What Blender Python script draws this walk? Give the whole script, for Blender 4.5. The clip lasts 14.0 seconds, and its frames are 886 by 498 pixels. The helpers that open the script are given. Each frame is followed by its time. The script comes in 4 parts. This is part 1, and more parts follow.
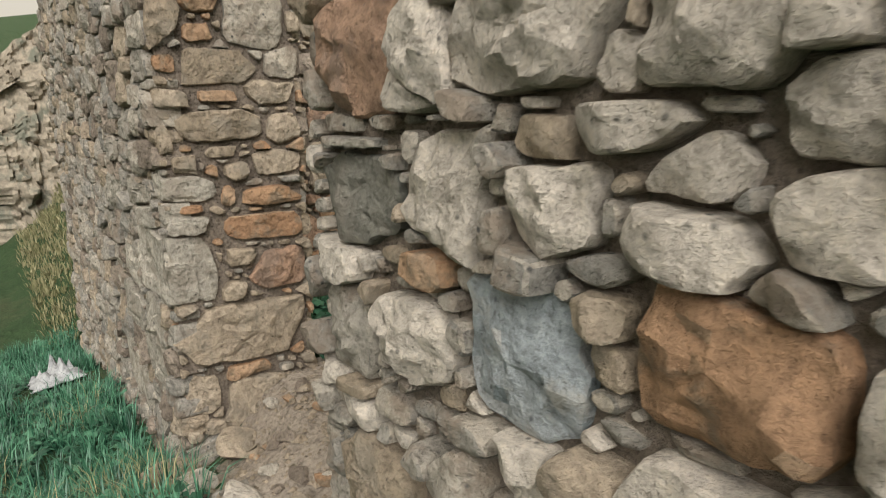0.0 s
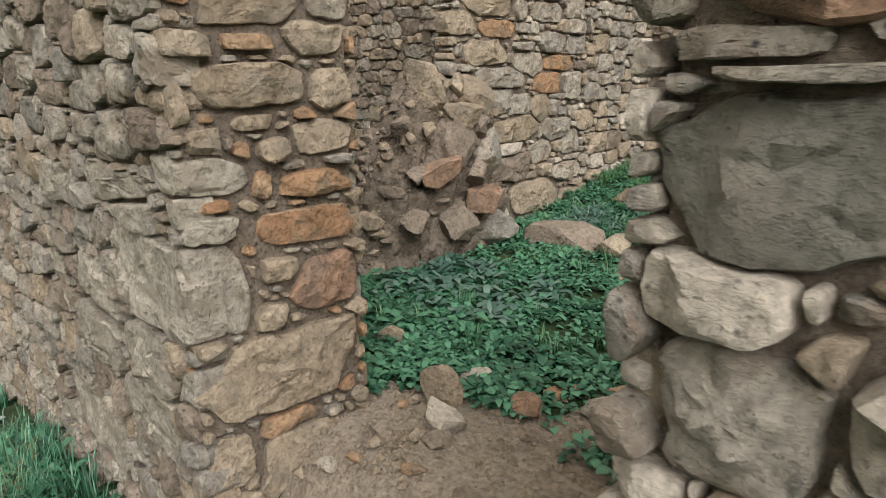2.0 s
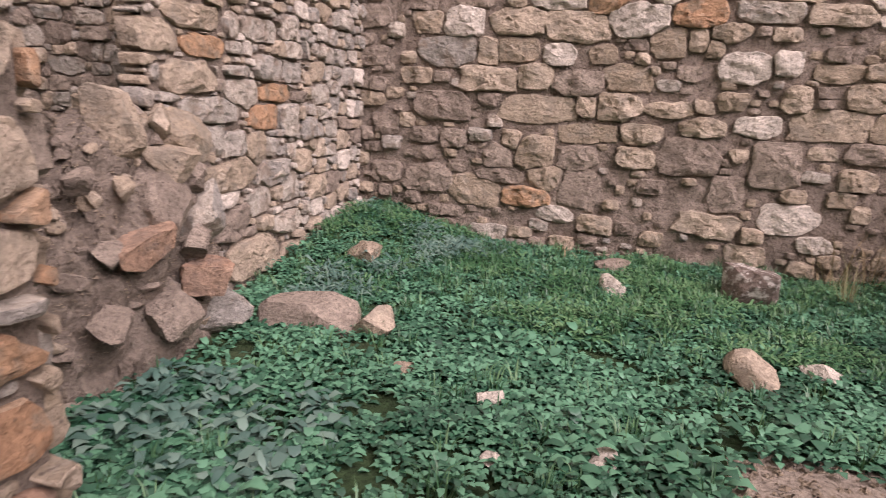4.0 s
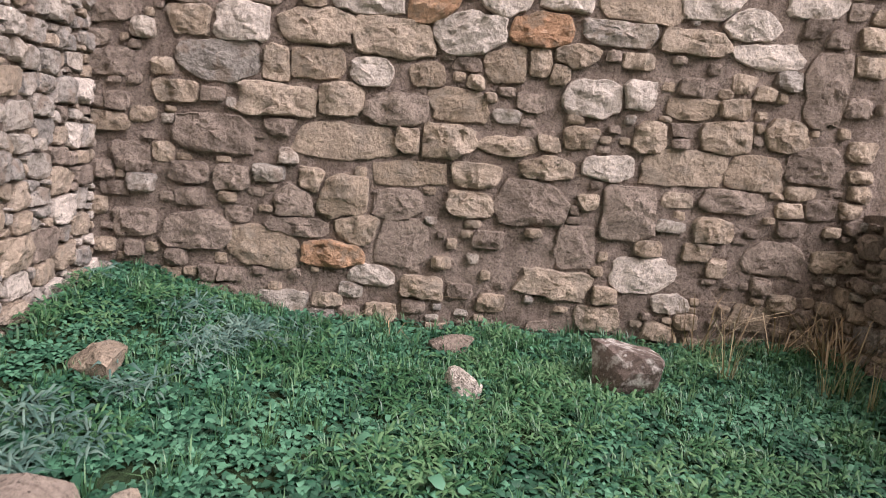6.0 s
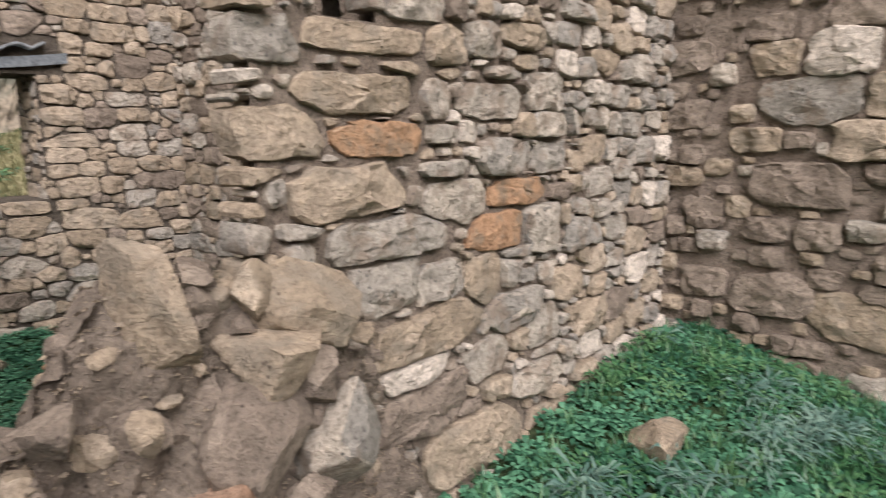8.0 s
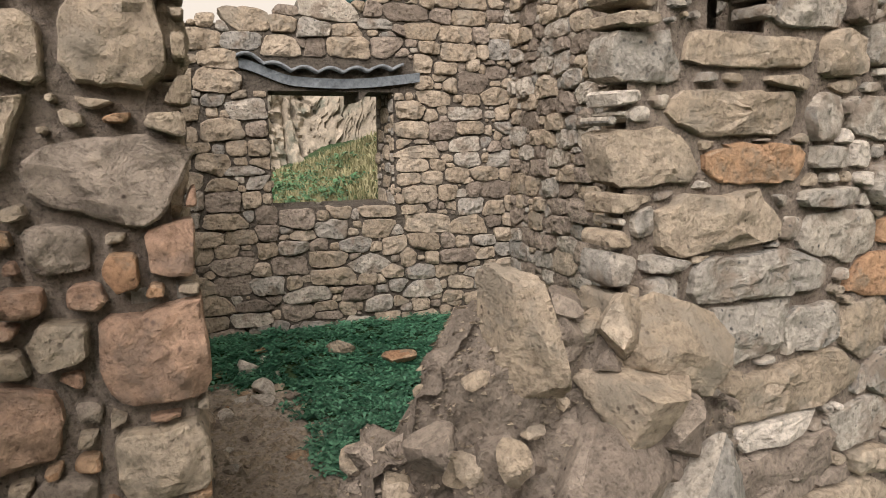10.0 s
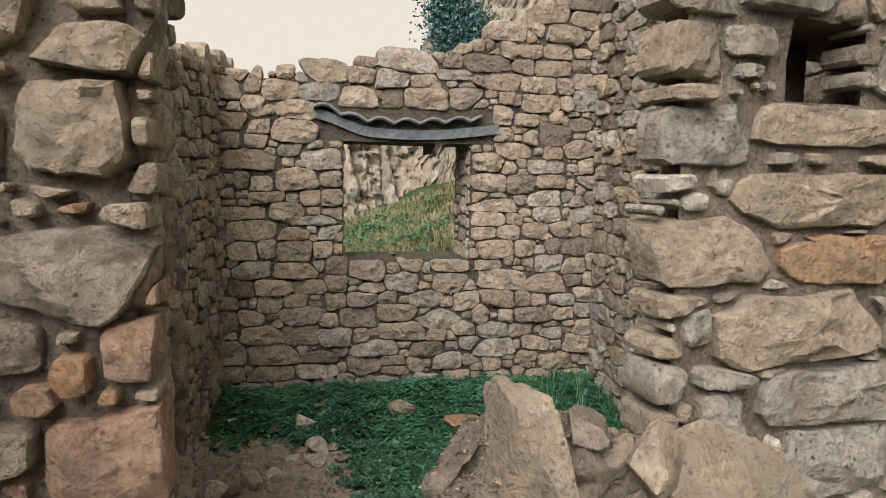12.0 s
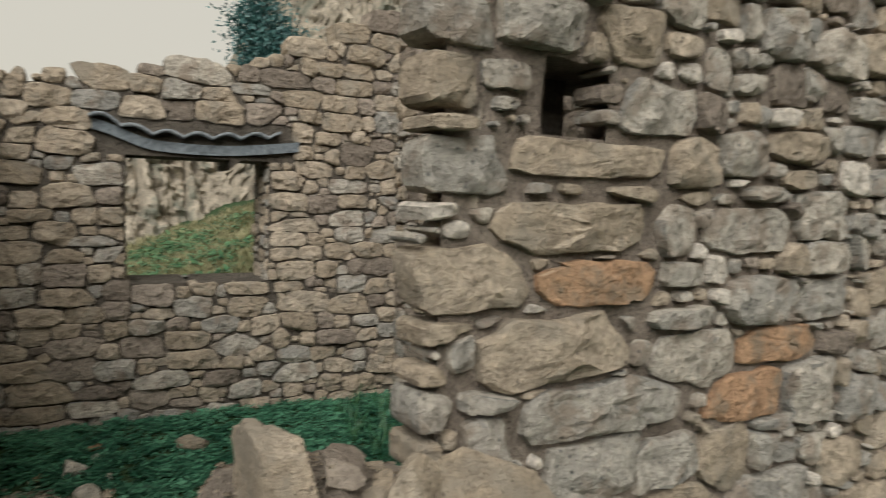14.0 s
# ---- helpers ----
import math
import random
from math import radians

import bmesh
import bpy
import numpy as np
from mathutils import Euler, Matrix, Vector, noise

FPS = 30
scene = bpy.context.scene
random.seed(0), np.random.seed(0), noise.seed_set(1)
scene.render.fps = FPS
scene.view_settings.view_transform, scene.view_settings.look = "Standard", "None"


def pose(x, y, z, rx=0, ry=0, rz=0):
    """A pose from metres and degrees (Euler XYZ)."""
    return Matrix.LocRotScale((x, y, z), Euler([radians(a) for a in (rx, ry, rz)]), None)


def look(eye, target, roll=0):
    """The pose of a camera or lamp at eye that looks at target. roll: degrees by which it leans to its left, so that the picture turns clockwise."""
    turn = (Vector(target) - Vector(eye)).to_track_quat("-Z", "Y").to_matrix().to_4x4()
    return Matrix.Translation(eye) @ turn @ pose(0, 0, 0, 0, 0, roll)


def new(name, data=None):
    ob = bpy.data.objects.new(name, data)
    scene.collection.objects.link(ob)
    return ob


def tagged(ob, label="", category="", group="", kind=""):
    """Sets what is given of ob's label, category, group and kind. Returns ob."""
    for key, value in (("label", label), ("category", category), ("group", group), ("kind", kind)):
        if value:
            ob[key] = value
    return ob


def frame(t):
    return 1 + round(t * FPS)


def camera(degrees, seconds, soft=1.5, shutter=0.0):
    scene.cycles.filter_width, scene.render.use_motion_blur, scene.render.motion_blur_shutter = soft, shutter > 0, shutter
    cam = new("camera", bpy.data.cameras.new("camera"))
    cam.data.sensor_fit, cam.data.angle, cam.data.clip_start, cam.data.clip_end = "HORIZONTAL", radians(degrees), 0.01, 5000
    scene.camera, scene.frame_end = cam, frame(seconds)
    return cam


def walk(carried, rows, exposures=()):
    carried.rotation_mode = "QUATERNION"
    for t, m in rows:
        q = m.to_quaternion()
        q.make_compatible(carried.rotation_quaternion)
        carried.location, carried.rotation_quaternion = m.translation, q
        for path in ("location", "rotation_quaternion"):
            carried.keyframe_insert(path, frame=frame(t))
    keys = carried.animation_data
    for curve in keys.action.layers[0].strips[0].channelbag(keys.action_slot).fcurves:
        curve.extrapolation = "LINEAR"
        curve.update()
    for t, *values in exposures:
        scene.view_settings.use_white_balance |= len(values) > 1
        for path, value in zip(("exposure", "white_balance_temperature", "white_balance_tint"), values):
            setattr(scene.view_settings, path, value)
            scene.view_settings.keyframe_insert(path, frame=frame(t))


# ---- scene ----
cam = camera(65.9, 14.0, 0.75, 0.25)
PATH = [
    (0, (0.715, 0.558, 1.486), (-0.894, 1.647, 1.011), -0.2),
    (0.5, (0.483, 0.51, 1.439), (-1.078, 1.636, 0.896), 1.3),
    (1, (0.18, 0.506, 1.402), (-1.385, 1.652, 0.913), 0.4),
    (1.5, (-0.096, 0.46, 1.385), (-1.57, 1.697, 0.839), 2.1),
    (2, (-0.42, 0.403, 1.37), (-1.826, 1.721, 0.836), -0.4),
    (2.5, (-0.68, 0.44, 1.346), (-2.02, 1.83, 0.821), 0.6),
    (3, (-0.968, 0.589, 1.334), (-2.189, 2.073, 0.783), 1.4),
    (3.5, (-1.261, 0.771, 1.362), (-2.27, 2.42, 0.851), 1.1),
    (4, (-1.46, 1.014, 1.419), (-2.07, 2.864, 0.965), 2.9),
    (4.2, (-1.52, 1.101, 1.409), (-2.04, 2.975, 0.942), 3.3),
    (6.3, (-2.014, 2.55, 1.526), (-1.983, 4.519, 1.173), 4.5),
    (6.5, (-2.031, 2.59, 1.568), (-2.047, 4.559, 1.22), 4.5),
    (7, (-2.064, 2.747, 1.582), (-2.383, 4.69, 1.232), 2.5),
    (7.5, (-2.08, 2.857, 1.616), (-3.002, 4.595, 1.256), 1.2),
    (8, (-2.18, 2.836, 1.619), (-3.581, 4.223, 1.278), -0.8),
    (8.5, (-2.275, 2.71, 1.595), (-3.898, 3.839, 1.293), -0.6),
    (9, (-2.29, 2.709, 1.653), (-4.057, 3.563, 1.267), -0.3),
    (9.2, (-2.293, 2.704, 1.655), (-4.095, 3.485, 1.278), -0.1),
    (11.3, (-2.581, 2.879, 1.746), (-4.481, 3.46, 1.513), -0.8),
    (11.5, (-2.575, 2.919, 1.758), (-4.497, 3.427, 1.541), -0.1),
    (12, (-2.56, 3.003, 1.79), (-4.506, 3.412, 1.582), 0.9),
    (12.5, (-2.534, 3.034, 1.828), (-4.494, 3.393, 1.654), 1.1),
    (13, (-2.533, 3.045, 1.832), (-4.495, 3.396, 1.669), 0.6),
    (13.5, (-2.546, 3.07, 1.822), (-4.482, 3.534, 1.63), 0.5),
    (14, (-2.582, 3.154, 1.815), (-4.362, 4.055, 1.668), 1.8),
]
LIGHT = [(0.0, -0.08, 6500, 10), (2.8, 0.06, 6500, 14), (3.6, 0.36, 6600, 36), (4.3, 0.34, 6600, 36), (6.5, 0.42, 6300, 28), (7.3, 0.40, 6300, 26), (8.5, 0.30, 6500, 17), (11.4, 0.26, 6600, 16), (12.5, 0.06, 6400, 12), (13.4, 0.0, 6400, 10), (14.0, -0.2, 6300, 8)]
walk(cam, [(t, look(eye, target, roll)) for t, eye, target, roll in PATH], LIGHT)

# ---- light: an overcast, hazy daylight ----
world = bpy.data.worlds.new("overcast_sky")
scene.world = world
world.use_nodes = True
wn, wl = world.node_tree.nodes, world.node_tree.links
wn.clear()
sky = wn.new("ShaderNodeTexSky")
sky.sky_type, sky.sun_disc = "NISHITA", False
sky.sun_elevation, sky.sun_rotation = radians(41.5), radians(120.6)
sky.dust_density, sky.ozone_density = 6.0, 1.0
sky_bg, haze_bg, both, wout = wn.new("ShaderNodeBackground"), wn.new("ShaderNodeBackground"), wn.new("ShaderNodeAddShader"), wn.new("ShaderNodeOutputWorld")
sky_bg.inputs["Strength"].default_value = 0.012
haze_bg.inputs["Color"].default_value = (1.0, 0.92, 0.77, 1)
haze_bg.inputs["Strength"].default_value = 0.74
wl.new(sky.outputs[0], sky_bg.inputs["Color"])
wl.new(sky_bg.outputs[0], both.inputs[0])
wl.new(haze_bg.outputs[0], both.inputs[1])
wl.new(both.outputs[0], wout.inputs["Surface"])
sun = new("sun", bpy.data.lights.new("sun", "SUN"))
sun.data.energy, sun.data.angle, sun.data.color = 4.9, radians(48), (1.0, 0.975, 0.96)
sun.matrix_world = look((0, 0, 20), (-11, 6.5, 8.7))



# ---- materials ----
def material(name, low, mid, high, rough=0.9, grain=40.0, bump=0.5, spots=None, island=0.6, patch=3.0, stain=None):
    """A weathered mineral surface: hue by piece, large patches, fine grain, pits and lichen."""
    m = bpy.data.materials.new(name)
    m.use_nodes = True
    n, l = m.node_tree.nodes, m.node_tree.links
    bsdf = n["Principled BSDF"]
    bsdf.inputs["Roughness"].default_value = rough
    bsdf.inputs["Specular IOR Level"].default_value = 0.2
    geo, info, co = n.new("ShaderNodeNewGeometry"), n.new("ShaderNodeObjectInfo"), n.new("ShaderNodeTexCoord")

    def tex(scale, detail=5.0, rough_=0.6):
        t = n.new("ShaderNodeTexNoise")
        t.inputs["Scale"].default_value, t.inputs["Detail"].default_value, t.inputs["Roughness"].default_value = scale, detail, rough_
        l.new(geo.outputs["Position"], t.inputs["Vector"])
        return t.outputs["Fac"]

    def math_(op, a, b):
        q = n.new("ShaderNodeMath")
        q.operation = op
        for k, v in enumerate((a, b)):
            if isinstance(v, (int, float)):
                q.inputs[k].default_value = v
            else:
                l.new(v, q.inputs[k])
        return q.outputs[0]

    def ramp(fac, stops):
        r = n.new("ShaderNodeValToRGB")
        e = r.color_ramp.elements
        while len(e) < len(stops):
            e.new(0.5)
        for k, (p, c) in enumerate(stops):
            e[k].position, e[k].color = p, (*c, 1)
        l.new(fac, r.inputs[0])
        return r.outputs[0]

    def mix(fac, a, b, mode="MIX"):
        q = n.new("ShaderNodeMix")
        q.data_type, q.blend_type = "RGBA", mode
        for s, v in (("Factor", fac), ("A", a), ("B", b)):
            k = [i for i in q.inputs if i.name == s and i.type == ("VALUE" if s == "Factor" else "RGBA")][0]
            if isinstance(v, tuple):
                k.default_value = (*v, 1)
            elif isinstance(v, (int, float)):
                k.default_value = v
            else:
                l.new(v, k)
        return [o for o in q.outputs if o.type == "RGBA"][0]

    who = math_("FRACT", math_("ADD", info.outputs["Random"], geo.outputs["Random Per Island"]), 0)
    patchy, fine, gritty = tex(patch, 4), tex(grain, 8, 0.7), tex(grain * 0.3, 6)
    hue = math_("ADD", math_("MULTIPLY", who, island), math_("MULTIPLY", patchy, 1.0 - island))
    col = ramp(hue, ((0.12, low), (0.5, mid), (0.88, high)))
    col = mix(0.8, col, ramp(fine, ((0.33, (0.5, 0.49, 0.47)), (0.5, (1.0, 1.0, 1.0)), (0.66, (1.28, 1.26, 1.22)))), "MULTIPLY")
    col = mix(0.75, col, ramp(gritty, ((0.3, (0.66, 0.65, 0.64)), (0.5, (1.0, 1.0, 1.0)), (0.7, (1.1, 1.09, 1.07)))), "MULTIPLY")
    if stain:
        col = mix(ramp(tex(patch * 2.3, 5, 0.65), ((0.5, (0, 0, 0)), (0.62, (0.8, 0.8, 0.8)))), col, stain)
    if spots:
        v = n.new("ShaderNodeTexVoronoi")
        v.inputs["Scale"].default_value = grain * 0.8
        l.new(geo.outputs["Position"], v.inputs["Vector"])
        pit = ramp(v.outputs["Distance"], ((0.10, (1, 1, 1)), (0.24, (0, 0, 0))))
        mask = ramp(tex(patch * 3, 4), ((0.48, (0, 0, 0)), (0.6, (1, 1, 1))))
        col = mix(mix(1.0, pit, mask, "MULTIPLY"), col, spots)
    l.new(col, bsdf.inputs["Base Color"])
    b1, b2 = n.new("ShaderNodeBump"), n.new("ShaderNodeBump")
    b1.inputs["Strength"].default_value, b1.inputs["Distance"].default_value = min(1.0, bump * 1.35), 0.07
    b2.inputs["Strength"].default_value, b2.inputs["Distance"].default_value = min(1.0, bump * 1.35), 0.03
    l.new(gritty, b1.inputs["Height"])
    l.new(fine, b2.inputs["Height"])
    l.new(b1.outputs[0], b2.inputs["Normal"])
    l.new(b2.outputs[0], bsdf.inputs["Normal"])
    return m


M = {
    "grey": material("limestone_weathered", (0.26, 0.25, 0.222), (0.39, 0.36, 0.305), (0.50, 0.445, 0.36), spots=(0.091, 0.091, 0.085), stain=(0.260, 0.208, 0.156), bump=0.65),
    "beige": material("limestone_beige", (0.34, 0.315, 0.262), (0.445, 0.41, 0.342), (0.54, 0.495, 0.415), spots=(0.15, 0.14, 0.12), stain=(0.33, 0.29, 0.23), bump=0.65),
    "tan": material("limestone_tan", (0.30, 0.245, 0.175), (0.41, 0.335, 0.245), (0.50, 0.42, 0.32), spots=(0.16, 0.13, 0.10), stain=(0.30, 0.26, 0.20), bump=0.65),
    "pale": material("limestone_pale", (0.442, 0.403, 0.338), (0.546, 0.494, 0.416), (0.650, 0.585, 0.494), spots=(0.195, 0.182, 0.156), bump=0.6),
    "orange": material("ochre_stone", (0.36, 0.21, 0.12), (0.46, 0.29, 0.17), (0.50, 0.36, 0.24), spots=(0.2, 0.13, 0.08), stain=(0.25, 0.20, 0.14), bump=0.65, patch=4.0),
    "red": material("red_stone", (0.38, 0.245, 0.165), (0.46, 0.30, 0.205), (0.50, 0.35, 0.25), spots=(0.2, 0.14, 0.11), stain=(0.30, 0.22, 0.165), bump=0.8),
    "dark": material("dark_basalt", (0.105, 0.108, 0.095), (0.15, 0.152, 0.13), (0.215, 0.205, 0.17), spots=(0.04, 0.04, 0.04), stain=(0.22, 0.20, 0.165), bump=0.55),
    "blue": material("bluish_limestone", (0.24, 0.29, 0.31), (0.31, 0.345, 0.355), (0.42, 0.41, 0.38), spots=(0.14, 0.15, 0.16), stain=(0.36, 0.35, 0.31), bump=0.5),
    "brown": material("grey_brown_stone", (0.20, 0.165, 0.13), (0.29, 0.24, 0.19), (0.38, 0.32, 0.255), spots=(0.1, 0.08, 0.065), bump=0.7),
    "mortar": material("earth_mortar", (0.20, 0.165, 0.13), (0.29, 0.24, 0.19), (0.39, 0.33, 0.265), grain=70, bump=1.0, island=0.0, spots=(0.07, 0.055, 0.045)),
    "gap": material("dark_joint_earth", (0.09, 0.078, 0.062), (0.14, 0.12, 0.095), (0.20, 0.17, 0.135), grain=60, bump=1.0, island=0.0),
    "soil": material("stony_soil", (0.26, 0.213, 0.165), (0.40, 0.34, 0.272), (0.53, 0.46, 0.38), grain=38, bump=1.0, island=0.0, patch=2.5, spots=(0.16, 0.13, 0.10)),
    "turf": material("mossy_turf", (0.025, 0.05, 0.02), (0.04, 0.075, 0.03), (0.10, 0.10, 0.055), grain=30, bump=0.9, island=0.0, patch=1.2),
    "cliff": material("cliff_limestone", (0.20, 0.17, 0.13), (0.30, 0.26, 0.20), (0.42, 0.365, 0.285), grain=9.0, bump=1.0, island=0.0, patch=0.8, stain=(0.12, 0.13, 0.10)),
    "plaster": material("pinkish_earth_mortar", (0.21, 0.17, 0.135), (0.31, 0.255, 0.205), (0.42, 0.355, 0.29), grain=60, bump=1.0, island=0.0, spots=(0.10, 0.08, 0.065), patch=2.0),
    "rubble": material("earth_and_chippings", (0.15, 0.122, 0.095), (0.24, 0.20, 0.157), (0.34, 0.29, 0.232), grain=38, bump=1.0, island=0.0, spots=(0.10, 0.08, 0.065), patch=5.0),
    "lichen": material("dark_lichen_rock", (0.12, 0.095, 0.08), (0.17, 0.135, 0.11), (0.24, 0.19, 0.16), grain=25, bump=1.0, island=0.0, spots=(0.58, 0.56, 0.50), stain=(0.62, 0.59, 0.52), patch=5.0),
    "tile": material("grey_fibre_cement", (0.12, 0.14, 0.15), (0.17, 0.19, 0.20), (0.24, 0.25, 0.25), grain=30, bump=0.4),
}


def leaf_material(name, low, mid, high, rough=0.45):
    m = bpy.data.materials.new(name)
    m.use_nodes = True
    n, l = m.node_tree.nodes, m.node_tree.links
    b = n["Principled BSDF"]
    geo, r, t = n.new("ShaderNodeNewGeometry"), n.new("ShaderNodeValToRGB"), n.new("ShaderNodeTexNoise")
    t.inputs["Scale"].default_value, t.inputs["Detail"].default_value = 1.6, 3
    a = n.new("ShaderNodeMath")
    a.operation = "MULTIPLY_ADD"
    l.new(geo.outputs["Position"], t.inputs["Vector"])
    l.new(geo.outputs["Random Per Island"], a.inputs[0])
    a.inputs[1].default_value = 0.6
    l.new(t.outputs["Fac"], a.inputs[2])
    e = r.color_ramp.elements
    e.new(0.5)
    for k, (p, c) in enumerate(((0.3, low), (0.75, mid), (1.1, high))):
        e[k].position, e[k].color = min(p, 1), (*c, 1)
    l.new(a.outputs[0], r.inputs[0])
    l.new(r.outputs[0], b.inputs["Base Color"])
    b.inputs["Roughness"].default_value = rough
    b.inputs["Specular IOR Level"].default_value = 0.5
    return m


M["leaf"] = leaf_material("broad_green_leaf", (0.007, 0.036, 0.02), (0.022, 0.095, 0.05), (0.08, 0.22, 0.125))
M["grass"] = leaf_material("green_grass_blade", (0.014, 0.06, 0.022), (0.03, 0.11, 0.04), (0.09, 0.19, 0.08))
M["silver"] = leaf_material("silvery_leaf", (0.03, 0.085, 0.06), (0.06, 0.125, 0.10), (0.12, 0.20, 0.155))
M["straw"] = leaf_material("dry_straw", (0.20, 0.14, 0.07), (0.30, 0.22, 0.12), (0.40, 0.32, 0.20), 0.8)
M["drygrass"] = leaf_material("yellowing_grass", (0.12, 0.13, 0.05), (0.20, 0.19, 0.09), (0.30, 0.27, 0.15), 0.8)


# ---- helpers of this scene ----
def mesh_from(name, verts, faces, mat, smooth=True, sharp=0):
    me = bpy.data.meshes.new(name)
    me.from_pydata(verts, [], faces)
    me.materials.append(mat)
    if smooth:
        me.polygons.foreach_set("use_smooth", [True] * len(me.polygons))
    me.update()
    if sharp:
        me.set_sharp_from_angle(angle=radians(sharp))
    return me


def part(name, me, parent, label="", at=(0, 0, 0)):
    ob = new(name, me)
    ob.parent = parent
    ob.location = at
    if label:
        tagged(ob, label=label)
    return ob


def fbm(p, s, seed=0.0):
    q = Vector((p[0] * s + seed, p[1] * s - seed * 0.7, p[2] * s + seed * 0.3))
    return noise.noise(q) * 0.6 + noise.noise(q * 2.3) * 0.3 + noise.noise(q * 5.1) * 0.15


def smoothstep(a, b, x):
    t = min(1.0, max(0.0, (x - a) / (b - a)))
    return t * t * (3 - 2 * t)


def interp(x, pts):
    if x <= pts[0][0]:
        return pts[0][1]
    for (a, va), (b, vb) in zip(pts, pts[1:]):
        if x <= b:
            return va + (vb - va) * (x - a) / (b - a)
    return pts[-1][1]


# ---- terrain ----
def front_y(x):
    """Outer face of the front wall, which runs slightly askew."""
    return 1.18 + 0.022 * max(0.0, -2.43 - x)


def ground_z(x, y):
    rough = 0.035 * fbm((x, y, 0), 1.7) + 0.015 * fbm((x, y, 3), 6.0)
    lane = interp(x, ((-40, -2.2), (-14, -2.0), (-8, -1.75), (-5.5, -0.95), (-3.0, -0.6), (-2.0, -0.2), (-1.0, -0.02), (0.6, 0.12), (4, 0.3)))
    lane -= 0.10 * max(0.0, min(3.0, front_y(x) - y))
    room1 = 0.03 + 0.27 * smoothstep(-2.9, -4.2, x) * smoothstep(4.6, 6.8, y)
    room2 = 0.10 + 0.15 * smoothstep(-6.6, -7.5, x)
    hill = -1.8 + 2.3 * smoothstep(0.6, 3.4, y) + 0.36 * max(0.0, min(y - 3.4, 12.0)) + 0.05 * (-9.0 - x) * smoothstep(-9, -22, x)
    inside = smoothstep(front_y(x) + 0.05, front_y(x) + 0.55, y)
    z = lane + (room1 - lane) * inside
    if x < -4.15:
        z = z + (room2 - z) * inside * smoothstep(-4.1, -4.5, x)
    if x < -8.0:
        z = z + (hill - z) * smoothstep(-8.0, -10.5, x) * smoothstep(-0.5, 1.5, y)
    far = math.hypot(x + 2, y - 3)
    if far > 30:
        z += (far - 30) * 0.02
    return z + rough * (1 + min(far, 60) * 0.15)


def axis(stops):
    out = []
    for a, b, d in stops:
        k = max(1, round((b - a) / d))
        out += [a + (b - a) * i / k for i in range(k)]
    return out + [stops[-1][1]]


gx = axis(((-1500, -120, 230), (-120, -30, 6), (-30, -10, 0.8), (-10, 2, 0.12), (2, 10, 0.8), (10, 60, 6), (60, 1500, 240)))
gy = axis(((-1500, -60, 240), (-60, -8, 6), (-8, -2, 0.6), (-2, 7.5, 0.12), (7.5, 25, 0.8), (25, 80, 6), (80, 1500, 240)))
gv = [(x, y, ground_z(x, y)) for y in gy for x in gx]
nx = len(gx)
gf = [(j * nx + i, j * nx + i + 1, (j + 1) * nx + i + 1, (j + 1) * nx + i) for j in range(len(gy) - 1) for i in range(nx - 1)]
gme = mesh_from("ground", gv, gf, M["soil"])
gme.materials.append(M["turf"])


def bare(x, y):
    """How bare the soil is: 1 trodden earth, 0 overgrown."""
    b = 0.0
    for cx, cy, rx, ry in ((-1.75, 1.70, 0.85, 0.62), (-1.3, 2.35, 0.7, 0.45), (-0.75, 3.55, 0.5, 0.35), (-5.7, 2.7, 1.45, 0.75), (-4.2, 3.1, 0.5, 0.5)):
        d = math.hypot((x - cx) / rx, (y - cy) / ry) + 0.45 * fbm((x, y, 7), 2.2)
        b = max(b, 1.0 - smoothstep(0.75, 1.05, d))
    return b


gme.polygons.foreach_set("material_index", [0 if bare(*(gv[f[0]][:2])) > 0.4 else 1 for f in gf])
tagged(new("ground", gme), "stony soil and mossy turf of the hillside", "ground", kind="structure")


# ---- rubble masonry ----
def clip(poly, px, py, nx_, ny_):
    """The part of a convex polygon on the inner side of a line."""
    out = []
    for (ax, ay), (bx, by) in zip(poly, poly[1:] + poly[:1]):
        da, db = (ax - px) * nx_ + (ay - py) * ny_, (bx - px) * nx_ + (by - py) * ny_
        if da <= 0:
            out.append((ax, ay))
        if (da < 0 < db) or (db < 0 < da):
            t = da / (da - db)
            out.append((ax + (bx - ax) * t, ay + (by - ay) * t))
    return out


def pack(length, bottom, top, sizes, keys, r, holes=(), course=0.0, tight=0.80):
    """Stones (u, v, half width, half height, material) of a wall's face, big ones first."""
    got = [(u, v, a, b, m) for u, v, a, b, m in keys]
    vmin, vmax = min(bottom(length * k / 20) for k in range(21)), max(top(length * k / 20) for k in range(21))
    area = length * (vmax - vmin)
    for a0, a1, b0, b1, tries in sizes:
        for _ in range(int(area * tries)):
            a, b = r.uniform(a0, a1), r.uniform(b0, b1)
            u, v = r.uniform(0.0, length), r.uniform(vmin, vmax)
            if course:
                v = round(v / course) * course + r.uniform(-0.3, 0.3) * course
            if v < bottom(u) - b or v > top(u) - b * 0.7:
                continue
            if any(u0 - a * 0.55 < u < u1 + a * 0.55 and v0 - b * 0.55 < v < v1 + b * 0.55 for u0, u1, v0, v1 in holes):
                continue
            for cu, cv, ca, cb, _m in got:
                if abs(u - cu) < a + ca and abs(v - cv) < b + cb:
                    if (abs(u - cu) / (a + ca)) ** 5 + (abs(v - cv) / (b + cb)) ** 5 < tight ** 5:
                        break
            else:
                got.append((u, v, a, b, None))
    return got


